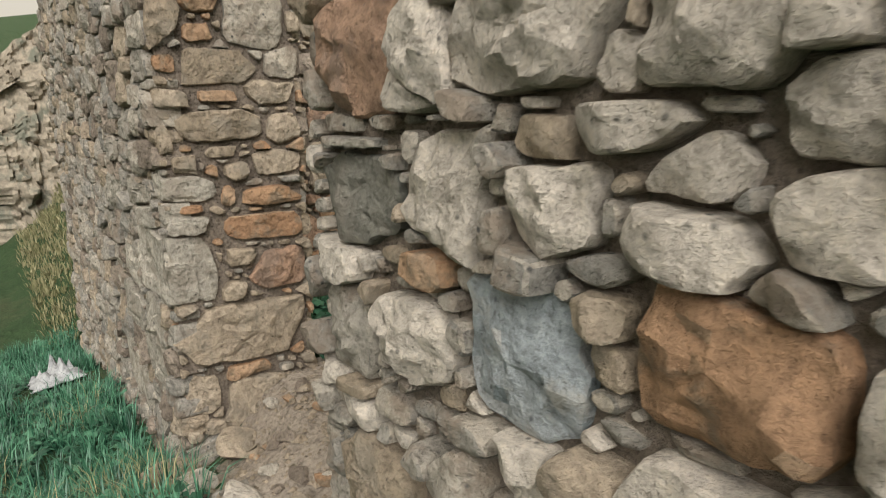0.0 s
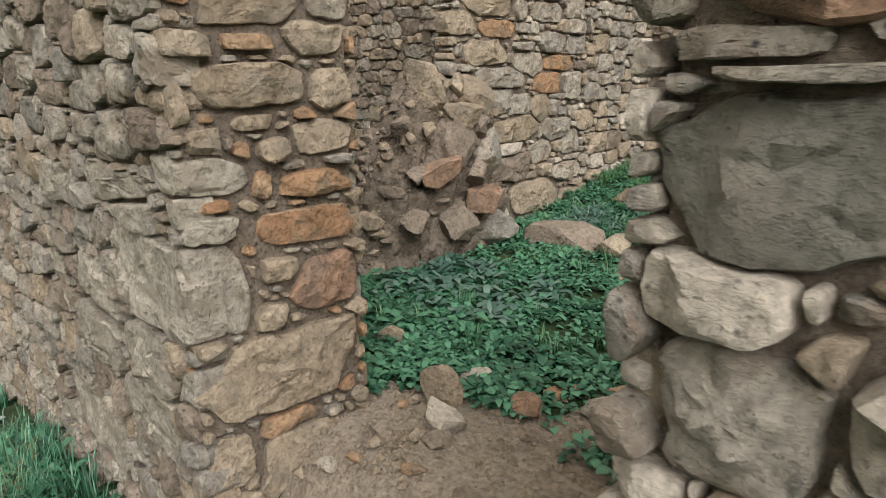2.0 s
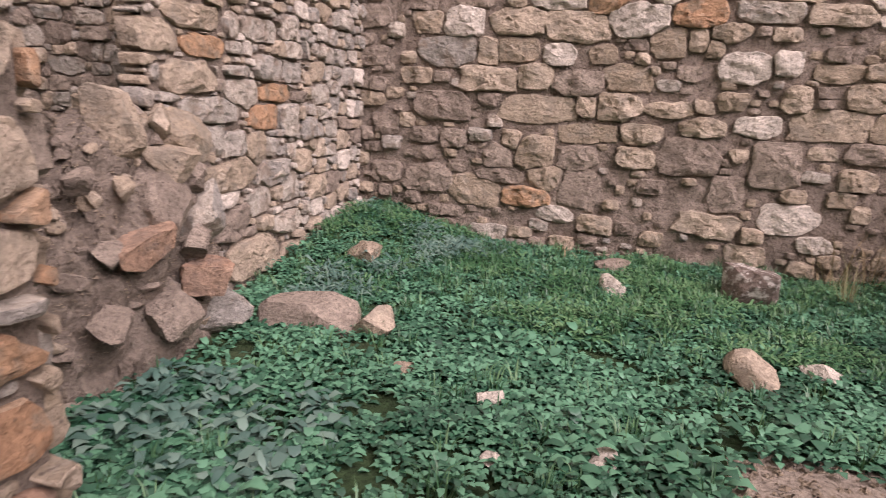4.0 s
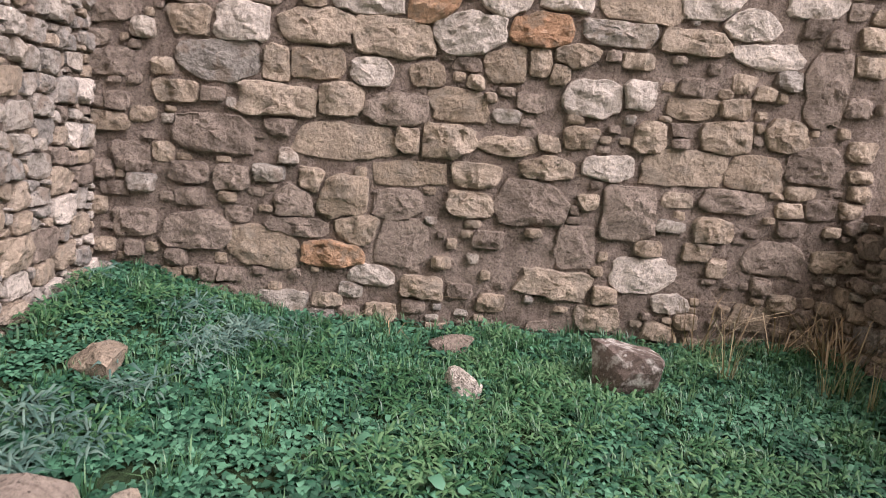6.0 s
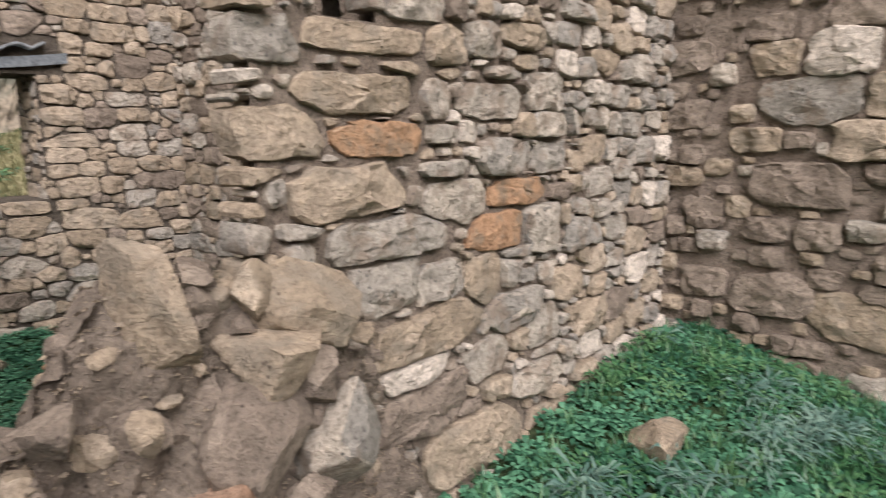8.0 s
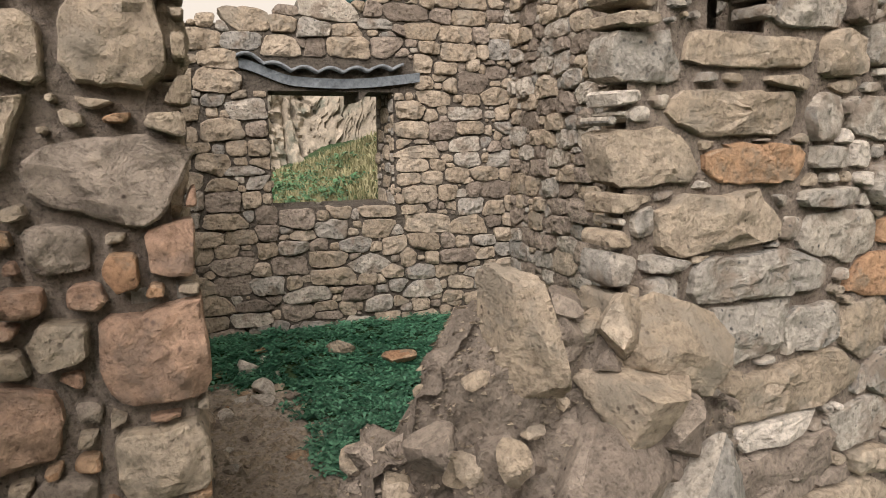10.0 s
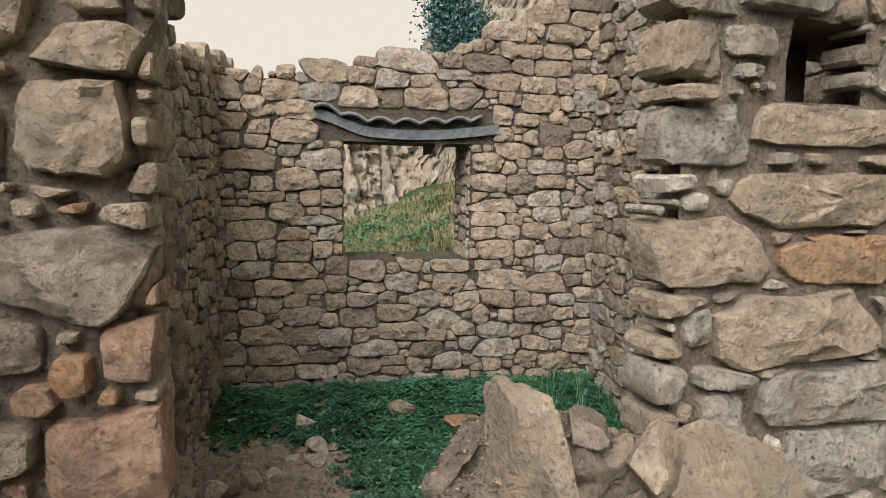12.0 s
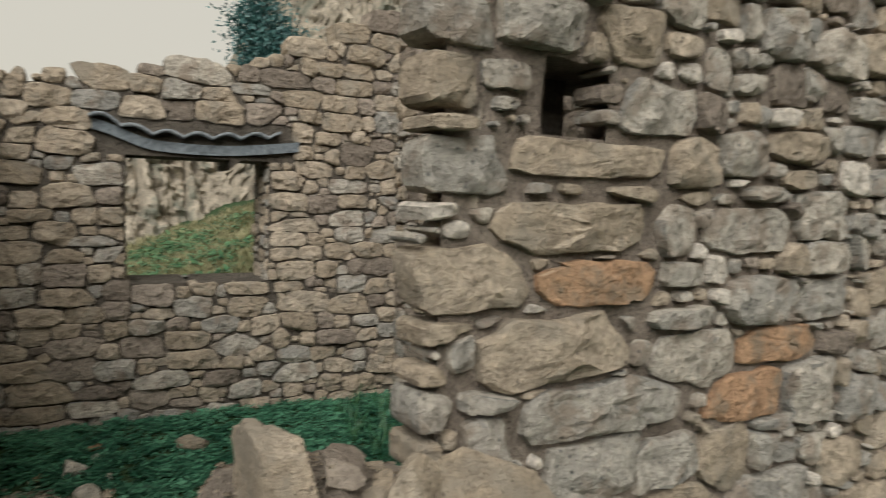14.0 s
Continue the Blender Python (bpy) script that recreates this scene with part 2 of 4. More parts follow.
def cells(got, length, holes=(), grow=2.0, ends=True):
    out = []
    for i, (u, v, a, b, m) in enumerate(got):
        g = 1.2 if m else grow
        poly = [(u - a * g, v - b * g), (u + a * g, v - b * g), (u + a * g, v + b * g), (u - a * g, v + b * g)]
        if m:
            worn = random.Random(int(1000 * u) + int(7919 * v))
            for sx, sy in ((-1, -1), (1, -1), (1, 1), (-1, 1)):
                if worn.random() < 0.85:
                    k = worn.uniform(0.15, 0.62)
                    tilt = worn.uniform(0.6, 1.5)
                    poly = clip(poly, u + sx * a * g * (1 - k), v + sy * b * g, sx * tilt / a, sy / b)
        for j, (cu, cv, ca, cb, _m) in enumerate(got):
            if i == j or abs(u - cu) > (a + ca) * 2.2 or abs(v - cv) > (b + cb) * 2.2:
                continue
            dx, dy, w, h = cu - u, cv - v, a + ca, b + cb
            nx_, ny_ = (dx / w) * abs(dx / w) ** 0.9 / w, (dy / h) * abs(dy / h) ** 0.9 / h
            d = math.hypot(dx, dy) or 1e-6
            ri = 1 / ((abs(dx / d) / a) ** 4 + (abs(dy / d) / b) ** 4) ** 0.25
            rj = 1 / ((abs(dx / d) / ca) ** 4 + (abs(dy / d) / cb) ** 4) ** 0.25
            t = ri / (ri + rj)
            if m and not _m:
                t = min(0.92, max(t, ri / d))
            elif _m and not m:
                t = max(0.08, min(t, 1 - rj / d))
            poly = clip(poly, u + dx * t, v + dy * t, nx_, ny_)
            if len(poly) < 3:
                break
        for u0, u1, v0, v1 in holes:
            if v0 - 0.02 < v < v1 + 0.02:
                poly = clip(poly, u0, v, 1, 0) if u < (u0 + u1) / 2 else clip(poly, u1, v, -1, 0)
            elif u0 - 0.02 < u < u1 + 0.02:
                poly = clip(poly, u, v0, 0, 1) if v < (v0 + v1) / 2 else clip(poly, u, v1, 0, -1)
        if ends:
            poly = clip(clip(poly, 0, v, -1, 0), length, v, 1, 0)
        if len(poly) >= 3:
            out.append((u, v, a, b, m, poly))
    return out


def chinks(got, length, bottom, top, holes, r, most):
    """Small stones wedged into what the larger ones leave open, the widest gaps first."""
    step = 0.02
    us = np.arange(0.01, length, step)
    lo, hi = min(bottom(u) for u in us), max(top(u) for u in us)
    vs = np.arange(max(lo, -0.6), hi, step)
    uu, vv = np.meshgrid(us, vs)
    dist = np.full(uu.shape, 0.05)
    roof, base = np.array([top(u) for u in us]), np.array([bottom(u) for u in us])
    dist = np.minimum(dist, np.minimum(roof[None, :] - vv, vv - base[None, :] + 0.05))
    for u0, u1, v0, v1 in holes:
        dist = np.minimum(dist, np.maximum(np.maximum(u0 - uu, uu - u1), np.maximum(v0 - vv, vv - v1)))
    for u, v, a, b, m, poly in got:
        pu, pv = [p[0] for p in poly], [p[1] for p in poly]
        i0, i1 = np.searchsorted(us, (min(pu) - 0.06, max(pu) + 0.06))
        j0, j1 = np.searchsorted(vs, (min(pv) - 0.06, max(pv) + 0.06))
        if i1 <= i0 or j1 <= j0:
            continue
        su, sv = uu[j0:j1, i0:i1], vv[j0:j1, i0:i1]
        far = np.full(su.shape, -9.0)
        area = sum(ax * by - bx * ay for (ax, ay), (bx, by) in zip(poly, poly[1:] + poly[:1]))
        sign = 1.0 if area > 0 else -1.0
        for (ax, ay), (bx, by) in zip(poly, poly[1:] + poly[:1]):
            d = math.hypot(bx - ax, by - ay)
            if d > 1e-6:
                far = np.maximum(far, sign * ((su - ax) * (by - ay) - (sv - ay) * (bx - ax)) / d)
        dist[j0:j1, i0:i1] = np.minimum(dist[j0:j1, i0:i1], far)
    out = []
    for _ in range(most):
        j, i = np.unravel_index(np.argmax(dist), dist.shape)
        d = float(dist[j, i])
        if d < 0.011:
            break
        u, v, n, turn = float(us[i]), float(vs[j]), r.randint(5, 7), r.uniform(0, 6.28)
        a, b = d * r.uniform(1.1, 1.7), d * r.uniform(0.95, 1.2)
        out.append((u, v, a, b, None, [(u + a * 1.12 * math.cos(turn + 6.283 * k / n), v + b * 1.12 * math.sin(turn + 6.283 * k / n)) for k in range(n)]))
        dist = np.minimum(dist, np.maximum(np.abs(uu - u) / a, np.abs(vv - v) / b) * d - d)
    return out


def outline(poly, count, gap):
    """A convex polygon with its corners worn off, drawn in by the joint, as points at even steps."""
    cx, cy = sum(p[0] for p in poly) / len(poly), sum(p[1] for p in poly) / len(poly)
    size = max(0.02, min(max(p[0] for p in poly) - min(p[0] for p in poly), max(p[1] for p in poly) - min(p[1] for p in poly)))
    k = max(0.6, 1 - gap / size)
    pts = [(cx + (x - cx) * k, cy + (y - cy) * k) for x, y in poly]
    for cut in (0.15,):
        pts = [q for (ax, ay), (bx, by) in zip(pts, pts[1:] + pts[:1]) for q in ((ax + (bx - ax) * cut, ay + (by - ay) * cut), (bx + (ax - bx) * cut, by + (ay - by) * cut))]
    seg = [math.hypot(b[0] - a[0], b[1] - a[1]) for a, b in zip(pts, pts[1:] + pts[:1])]
    step, out, at, k = sum(seg) / count, [], 0.0, 0
    for i in range(count):
        want = i * step
        while k < len(seg) - 1 and at + seg[k] < want:
            at += seg[k]
            k += 1
        t = (want - at) / (seg[k] or 1)
        a, b = pts[k], pts[(k + 1) % len(pts)]
        out.append((a[0] + (b[0] - a[0]) * t, a[1] + (b[1] - a[1]) * t))
    return (cx, cy), size, out


def stone_mesh(poly, frame3, proud, fine, gap, r, deep=0.10):
    """Vertices and faces of one broken stone about its middle; frame3 = (origin, along, outward)."""
    origin, along, outward = frame3
    count = 26 if fine else 14
    wide = max(p[0] for p in poly) - min(p[0] for p in poly)
    high = max(p[1] for p in poly) - min(p[1] for p in poly)
    poly = [(x + r.uniform(-0.06, 0.06) * wide, y + r.uniform(-0.06, 0.06) * high) for x, y in poly]
    (cx, cy), size, rim = outline(poly, count, gap)
    tall = proud * r.uniform(0.5, 1.3)
    up = Vector((0, 0, 1))
    facets = []
    for _ in range(8):
        a, s = r.uniform(0, 6.283), r.uniform(0.12, 1.0)
        facets.append((math.cos(a) * s, math.sin(a) * s, r.uniform(-0.15, 0.6) * tall + 0.22 * s * size))
    tu, tv = r.uniform(-0.14, 0.14), r.uniform(-0.20, 0.10)
    rings = ((1.0, None), (1.01, 0.0), (1.0, 0.72), (0.95, 0.95), (0.80, 1.0), (0.60, 1.0), (0.40, 1.0), (0.2, 1.0)) if fine else ((1.0, None), (1.0, 0.2), (0.95, 0.85), (0.72, 1.0), (0.36, 1.0))
    seed = r.uniform(0, 90)
    middle = origin + along * cx + up * cy
    verts, faces = [], []
    amp = min(0.032, 0.15 * size, 0.55 * tall)

    def front(px, py, d, w):
        h = tall + tu * px + tv * py
        h = min([h] + [tall + c - (gx_ * px + gy_ * py) for gx_, gy_, c in facets])
        h = max(h, 0.62 * tall)
        chip = abs(noise.noise(w * 17.0 + Vector((seed, 0, 0))))
        return h * d + amp * (0.7 * fbm(w, 8.0, seed) + 0.6 * fbm(w, 24.0, seed)) * (0.4 + 0.6 * d) - 0.7 * amp * chip

    for k, (s, d) in enumerate(rings):
        for x, y in rim:
            px, py = (x - cx) * s, (y - cy) * s
            p = along * px + up * py
            if d is None:
                p = p - outward * deep
            else:
                w = middle + p
                ragged = 1 + 0.15 * noise.noise(w * 12.0 + Vector((0, seed, 0))) + 0.07 * noise.noise(w * 33.0)
                p = p * ragged + outward * front(px, py, d, w)
            verts.append(p)
        if k:
            o, q = (k - 1) * count, k * count
            faces += [(o + i, o + (i + 1) % count, q + (i + 1) % count, q + i) for i in range(count)]
    o = (len(rings) - 1) * count
    verts.append(outward * front(0.0, 0.0, 1.0, middle))
    faces += [(o + i, o + (i + 1) % count, len(verts) - 1) for i in range(count)]
    if along.cross(up).dot(outward) < 0:
        faces = [f[::-1] for f in faces]
    return middle, verts, faces


def rubble_face(owner, origin, along, outward, length, bottom, top, sizes, mats, proud=0.05, gap=0.022, keys=(), holes=(), fine=False, course=0.0, seed=1, most=300, inner=None, tight=0.80, ends=True, deep=0.10, grow=2.0, fill=1400):
    """Dresses one face of a wall with stones: single ones near the walk, the rest joined."""
    r = random.Random(seed)
    frame3 = (Vector(origin), Vector(along).normalized(), Vector(outward).normalized())
    got = cells(pack(length, bottom, top, sizes, keys, r, holes, course, tight), length, holes, grow, ends)
    if inner:
        got.sort(key=lambda c: abs(c[0] - inner[0]) + abs(c[1] - inner[1]))
    if fill:
        got += chinks(got, length, bottom, top, holes, r, fill)
    kinds = [k for k, w in mats for _ in range(w)]
    rest = {}
    for k, (u, v, a, b, m, poly) in enumerate(got):
        kind = m or r.choice(kinds)
        small = a * b < 0.0016
        middle, verts, faces = stone_mesh(poly, frame3, proud * (0.6 if small else 1.0), fine and not small, gap, r, deep)
        if k < most:
            ob = new("stone", mesh_from("stone", verts, faces, M[kind], sharp=24))
            ob.parent, ob.location = owner, middle
        else:
            vs, fs = rest.setdefault(kind, ([], []))
            o = len(vs)
            vs += [p + middle for p in verts]
            fs += [tuple(i + o for i in f) for f in faces]
    for kind, (vs, fs) in rest.items():
        tagged(part("stonework", mesh_from("stonework", vs, fs, M[kind], sharp=24), owner), kind="stuff")


def core(name, label, a, b, c, d, bottom, top, mat, step=0.07, relief=0.018, holes=()):
    """The earth-bonded heart of a wall on the plan a-b (face), d-c (back), with a broken top; holes (u0, u1, v0, v1) go through."""
    a, b, c, d = (Vector((*p, 0)) for p in (a, b, c, d))
    length = (b - a).length
    us = sorted({round(x, 4) for x in [length * i / max(2, round(length / step)) for i in range(max(2, round(length / step)) + 1)] + [h for q in holes for h in q[:2]]})
    rows = 34
    verts, faces = [], []

    def zed(u, k):
        lo, hi = bottom(u), top(u)
        z = lo + (hi - lo) * k / rows
        for u0, u1, v0, v1 in holes:
            if u0 - 1e-4 <= u <= u1 + 1e-4:
                for edge in (v0, v1):
                    if abs(z - edge) <= (hi - lo) / rows / 2 + 1e-6:
                        z = edge
        return z

    def void(i, k):
        u, z = (us[i] + us[i + 1]) / 2, (zed(us[i], k) + zed(us[i + 1], k) + zed(us[i], k + 1) + zed(us[i + 1], k + 1)) / 4
        return any(u0 < u < u1 and v0 < z < v1 for u0, u1, v0, v1 in holes)

    side = []
    for p, q, sign in ((a, b, 1.0), (d, c, -1.0)):
        along = (q - p).normalized()
        out = Vector((along.y, -along.x, 0)) * sign
        base = len(verts)
        for u in us:
            for k in range(rows + 1):
                w = p + (q - p) * (u / length) + Vector((0, 0, zed(u, k)))
                edge = u in (us[0], us[-1])
                verts.append(w + out * (0.0 if edge else relief * (fbm(w, 9.0) + 0.5 * fbm(w, 24.0))))
        side.append(base)
    n = rows + 1
    f0, f1 = side
    for i in range(len(us) - 1):
        for k in range(rows):
            if void(i, k):
                continue
            q = (i * n + k, (i + 1) * n + k, (i + 1) * n + k + 1, i * n + k + 1)
            faces.append(tuple(f0 + x for x in q))
            faces.append(tuple(f1 + x for x in q[::-1]))
            for di, dk, e in ((-1, 0, (q[0], q[3])), (1, 0, (q[2], q[1])), (0, -1, (q[1], q[0])), (0, 1, (q[3], q[2]))):
                ii, kk = i + di, k + dk
                if not (0 <= ii < len(us) - 1 and 0 <= kk < rows) or void(ii, kk):
                    faces.append((f0 + e[0], f1 + e[0], f1 + e[1], f0 + e[1]))
    ob = new(name, mesh_from(name, verts, faces, mat, smooth=False))
    return tagged(ob, label, "wall", kind="structure")


def flat(z):
    return lambda u: z


def broken(base, amp, s, seed):
    return lambda u: base(u) + amp * noise.noise(Vector((u * s, seed, 0.3)))


BIG = ((0.13, 0.22, 0.10, 0.16, 60), (0.08, 0.14, 0.05, 0.09, 120), (0.04, 0.08, 0.03, 0.05, 300), (0.02, 0.04, 0.015, 0.03, 500))
MID = ((0.11, 0.18, 0.06, 0.09, 25), (0.05, 0.12, 0.035, 0.065, 260), (0.03, 0.055, 0.02, 0.035, 420))
SMALL = ((0.09, 0.15, 0.05, 0.075, 30), (0.045, 0.10, 0.03, 0.055, 300), (0.025, 0.05, 0.018, 0.03, 420))
COURSED = ((0.12, 0.18, 0.055, 0.085, 45), (0.06, 0.13, 0.04, 0.07, 300), (0.03, 0.06, 0.02, 0.035, 420))

# ---- front wall east of the doorway: large blocks close to the path ----
fr_top = broken(flat(1.95), 0.15, 1.5, 2)
fr_low = lambda u: -0.15
wall = core("wall_front_east", "thick dry rubble wall of large weathered limestone blocks beside the doorway", (-0.91, 1.322), (3.2, 1.322), (3.2, 1.93), (-0.91, 1.93), fr_low, fr_top, M["mortar"], step=0.04, relief=0.03)
K = []
for px, pz, a, b, m in (
    (-0.71, 1.55, 0.207, 0.129, 'red'),
    (-0.47, 1.47, 0.073, 0.044, 'pale'),
    (-0.81, 1.39, 0.119, 0.027, 'grey'),
    (-0.62, 1.4, 0.073, 0.019, 'grey'),
    (-0.5, 1.41, 0.047, 0.014, 'grey'),
    (-0.7, 1.35, 0.149, 0.015, 'grey'),
    (-0.73, 1.22, 0.193, 0.112, 'dark'),
    (-0.49, 1.36, 0.033, 0.037, 'pale'),
    (-0.37, 1.29, 0.163, 0.134, 'pale'),
    (-0.81, 1.05, 0.114, 0.055, 'pale'),
    (-0.64, 1.07, 0.031, 0.02, 'grey'),
    (-0.58, 1.11, 0.051, 0.021, 'tan'),
    (-0.42, 1.12, 0.074, 0.041, 'orange'),
    (-0.47, 1.17, 0.047, 0.018, 'grey'),
    (-0.77, 0.88, 0.128, 0.117, 'grey'),
    (-0.48, 0.94, 0.158, 0.112, 'pale'),
    (-0.13, 1.02, 0.15, 0.141, 'blue'),
    (-0.89, 0.72, 0.067, 0.032, 'pale'),
    (-0.73, 0.74, 0.084, 0.021, 'tan'),
    (-0.58, 0.75, 0.072, 0.032, 'grey'),
    (-0.35, 0.86, 0.042, 0.026, 'tan'),
    (-0.43, 0.78, 0.062, 0.021, 'grey'),
):
    K.append((px + 0.97, pz, a, b, m))
for px, pz, a, b, m in (
    (-0.14, 1.56, 0.219, 0.095, 'pale'),
    (-0.42, 1.53, 0.081, 0.1, 'pale'),
    (0.05, 1.51, 0.041, 0.042, 'pale'),
    (0.2, 1.55, 0.107, 0.072, 'pale'),
    (0.35, 1.55, 0.047, 0.038, 'pale'),
    (0.36, 1.46, 0.078, 0.056, 'pale'),
    (0.37, 1.34, 0.082, 0.056, 'pale'),
    (0.09, 1.43, 0.091, 0.036, 'pale'),
    (0.23, 1.46, 0.051, 0.013, 'grey'),
    (0.19, 1.38, 0.07, 0.047, 'pale'),
    (0.2, 1.29, 0.093, 0.047, 'pale'),
    (-0.05, 1.29, 0.103, 0.078, 'pale'),
    (-0.1, 1.4, 0.06, 0.04, 'tan'),
    (-0.1, 1.19, 0.049, 0.04, 'grey'),
    (0.04, 1.22, 0.065, 0.023, 'grey'),
    (0.07, 1.15, 0.058, 0.035, 'tan'),
    (0.07, 1.08, 0.045, 0.034, 'tan'),
    (0.26, 1.12, 0.169, 0.107, 'orange'),
    (0.47, 1.14, 0.04, 0.057, 'pale'),
    (0.44, 1.25, 0.035, 0.02, 'grey'),
    (0.1, 0.97, 0.056, 0.018, 'grey'),
    (-0.09, 0.85, 0.061, 0.032, 'pale'),
):
    K.append((px + 0.97, pz, a, b, m))
for px, pz, a, b, m in (
    (-0.22, 0.83, 0.06, 0.03, 'grey'),
    (-0.38, 0.78, 0.09, 0.039, 'grey'),
    (0.05, 0.88, 0.076, 0.042, 'tan'),
    (-0.27, 0.72, 0.075, 0.061, 'grey'),
    (-0.11, 0.78, 0.075, 0.034, 'pale'),
):
    K.append((px + 0.97, pz, a, b, m))
rubble_face(wall, (-0.97, 1.32, 0), (1, 0, 0), (0, -1, 0), 3.6, fr_low, fr_top, BIG, (("grey", 6), ("pale", 2), ("tan", 1)), proud=0.075, gap=0.010, keys=K, fine=True, seed=11, inner=(0.7, 1.1))
rubble_face(wall, (-0.93, 1.95, 0), (0, -1, 0), (-1, 0, 0), 0.63, fr_low, fr_top, ((0.2, 0.32, 0.12, 0.18, 80), *BIG), (("grey", 3), ("tan", 1)), proud=0.04, fine=True, seed=12)
rubble_face(wall, (3.2, 1.95, 0), (-1, 0, 0), (0, 1, 0), 4.1, fr_low, fr_top, MID, (("grey", 3), ("tan", 1)), proud=0.04, seed=13, most=0)

# ---- front wall west of the doorway, with its jamb ----
west_end = (-8.1, front_y(-8.1))
fw_len = math.hypot(west_end[0] + 2.45, west_end[1] - 1.20)
fw_top = broken(lambda u: interp(u, ((0, 1.95), (1.6, 2.05), (2.6, 2.4), (5.6, 2.62))), 0.12, 1.3, 5)
fw_low_in = flat(-2.3)
wall = core("wall_front_west", "rubble stone wall with an ochre-stained doorway jamb", (west_end[0], west_end[1] + 0.065), (-2.475, 1.235), (-2.475, 1.86), (west_end[0], 2.48), fw_low_in, lambda u: fw_top(fw_len - u), M["mortar"], relief=0.01)
along = Vector((-2.45 - west_end[0], 1.20 - west_end[1], 0)).normalized()
K = []
for px, pz, a, b, m in (
    (-2.23, 0.9, 0.263, 0.059, 'beige'),
    (-2.58, 0.63, 0.628, 0.175, 'beige'),
    (-2.3, 1.04, 0.349, 0.065, 'beige'),
    (-3.04, 0.93, 0.354, 0.073, 'beige'),
    (-2.81, 0.86, 0.241, 0.055, 'beige'),
    (-2.21, 1.48, 0.378, 0.033, 'beige'),
    (-3.46, 0.47, 0.299, 0.112, 'beige'),
    (-3.79, 0.86, 0.271, 0.097, 'beige'),
    (-3.48, 0.21, 0.352, 0.137, 'beige'),
    (-2.87, 0.3, 0.266, 0.133, 'beige'),
    (-3.76, -0.31, 0.498, 0.158, 'beige'),
    (-2.91, 0.06, 0.296, 0.124, 'beige'),
    (-2.05, 1.31, 0.085, 0.061, 'tan'),
):
    K.append((fw_len + (px + 2.43), pz, a, b, m))
rubble_face(wall, (west_end[0], west_end[1] + 0.02, 0), along, (along.y, -along.x, 0), fw_len, flat(-2.1), lambda u: fw_top(fw_len - u), ((0.12, 0.20, 0.07, 0.10, 40), (0.06, 0.12, 0.045, 0.075, 260), (0.03, 0.055, 0.02, 0.035, 300)), (("grey", 7), ("brown", 2), ("tan", 2)), proud=0.055, gap=0.012, keys=K, fine=True, seed=21, inner=(fw_len, 0.7), most=280)
K = []
for py, pz, a, b, m in (
    (1.72, 1.11, 0.165, 0.057, 'tan'),
    (1.55, 1.09, 0.072, 0.046, 'tan'),
    (1.47, 1.18, 0.078, 0.035, 'tan'),
    (1.72, 1.44, 0.126, 0.058, 'tan'),
    (1.47, 1.43, 0.113, 0.037, 'orange'),
    (1.47, 1.29, 0.215, 0.074, 'tan'),
    (1.77, 1.28, 0.081, 0.075, 'tan'),
    (1.7, 0.96, 0.172, 0.049, 'orange'),
    (1.49, 0.97, 0.038, 0.055, 'orange'),
    (1.42, 1.09, 0.033, 0.035, 'orange'),
    (1.64, 0.81, 0.225, 0.072, 'orange'),
    (1.52, 0.67, 0.08, 0.045, 'tan'),
    (1.72, 0.59, 0.139, 0.109, 'red'),
    (1.42, 0.69, 0.025, 0.038, 'tan'),
    (1.48, 0.51, 0.058, 0.053, 'tan'),
    (1.59, 0.48, 0.046, 0.018, 'tan'),
    (1.52, 0.3, 0.351, 0.164, 'tan'),
    (1.64, -0.12, 0.241, 0.178, 'tan'),
    (1.3, 0.02, 0.081, 0.111, 'tan'),
    (1.3, 1.13, 0.061, 0.05, 'tan'),
):
    K.append((py - 1.19, pz, a, b, m))
K += [(0.14, 0.64, 0.15, 0.16, "beige"), (0.12, 1.02, 0.14, 0.065, "beige"), (0.11, 0.85, 0.12, 0.055, "beige")]
rubble_face(wall, (-2.47, 1.20, 0), (0, 1, 0), (1, 0, 0), 0.69, flat(-0.4), flat(1.95), BIG, (("tan", 3), ("grey", 2), ("orange", 1)), proud=0.045, gap=0.02, keys=K, fine=True, seed=22)
rubble_face(wall, (-2.47, 1.88, 0), (-5.63, 0.62, 0), (0.62, 5.63, 0), fw_len, flat(-0.2), fw_top, SMALL, (("brown", 1), ("grey", 4), ("tan", 5)), proud=0.035, gap=0.012, seed=23, most=0, course=0.13)

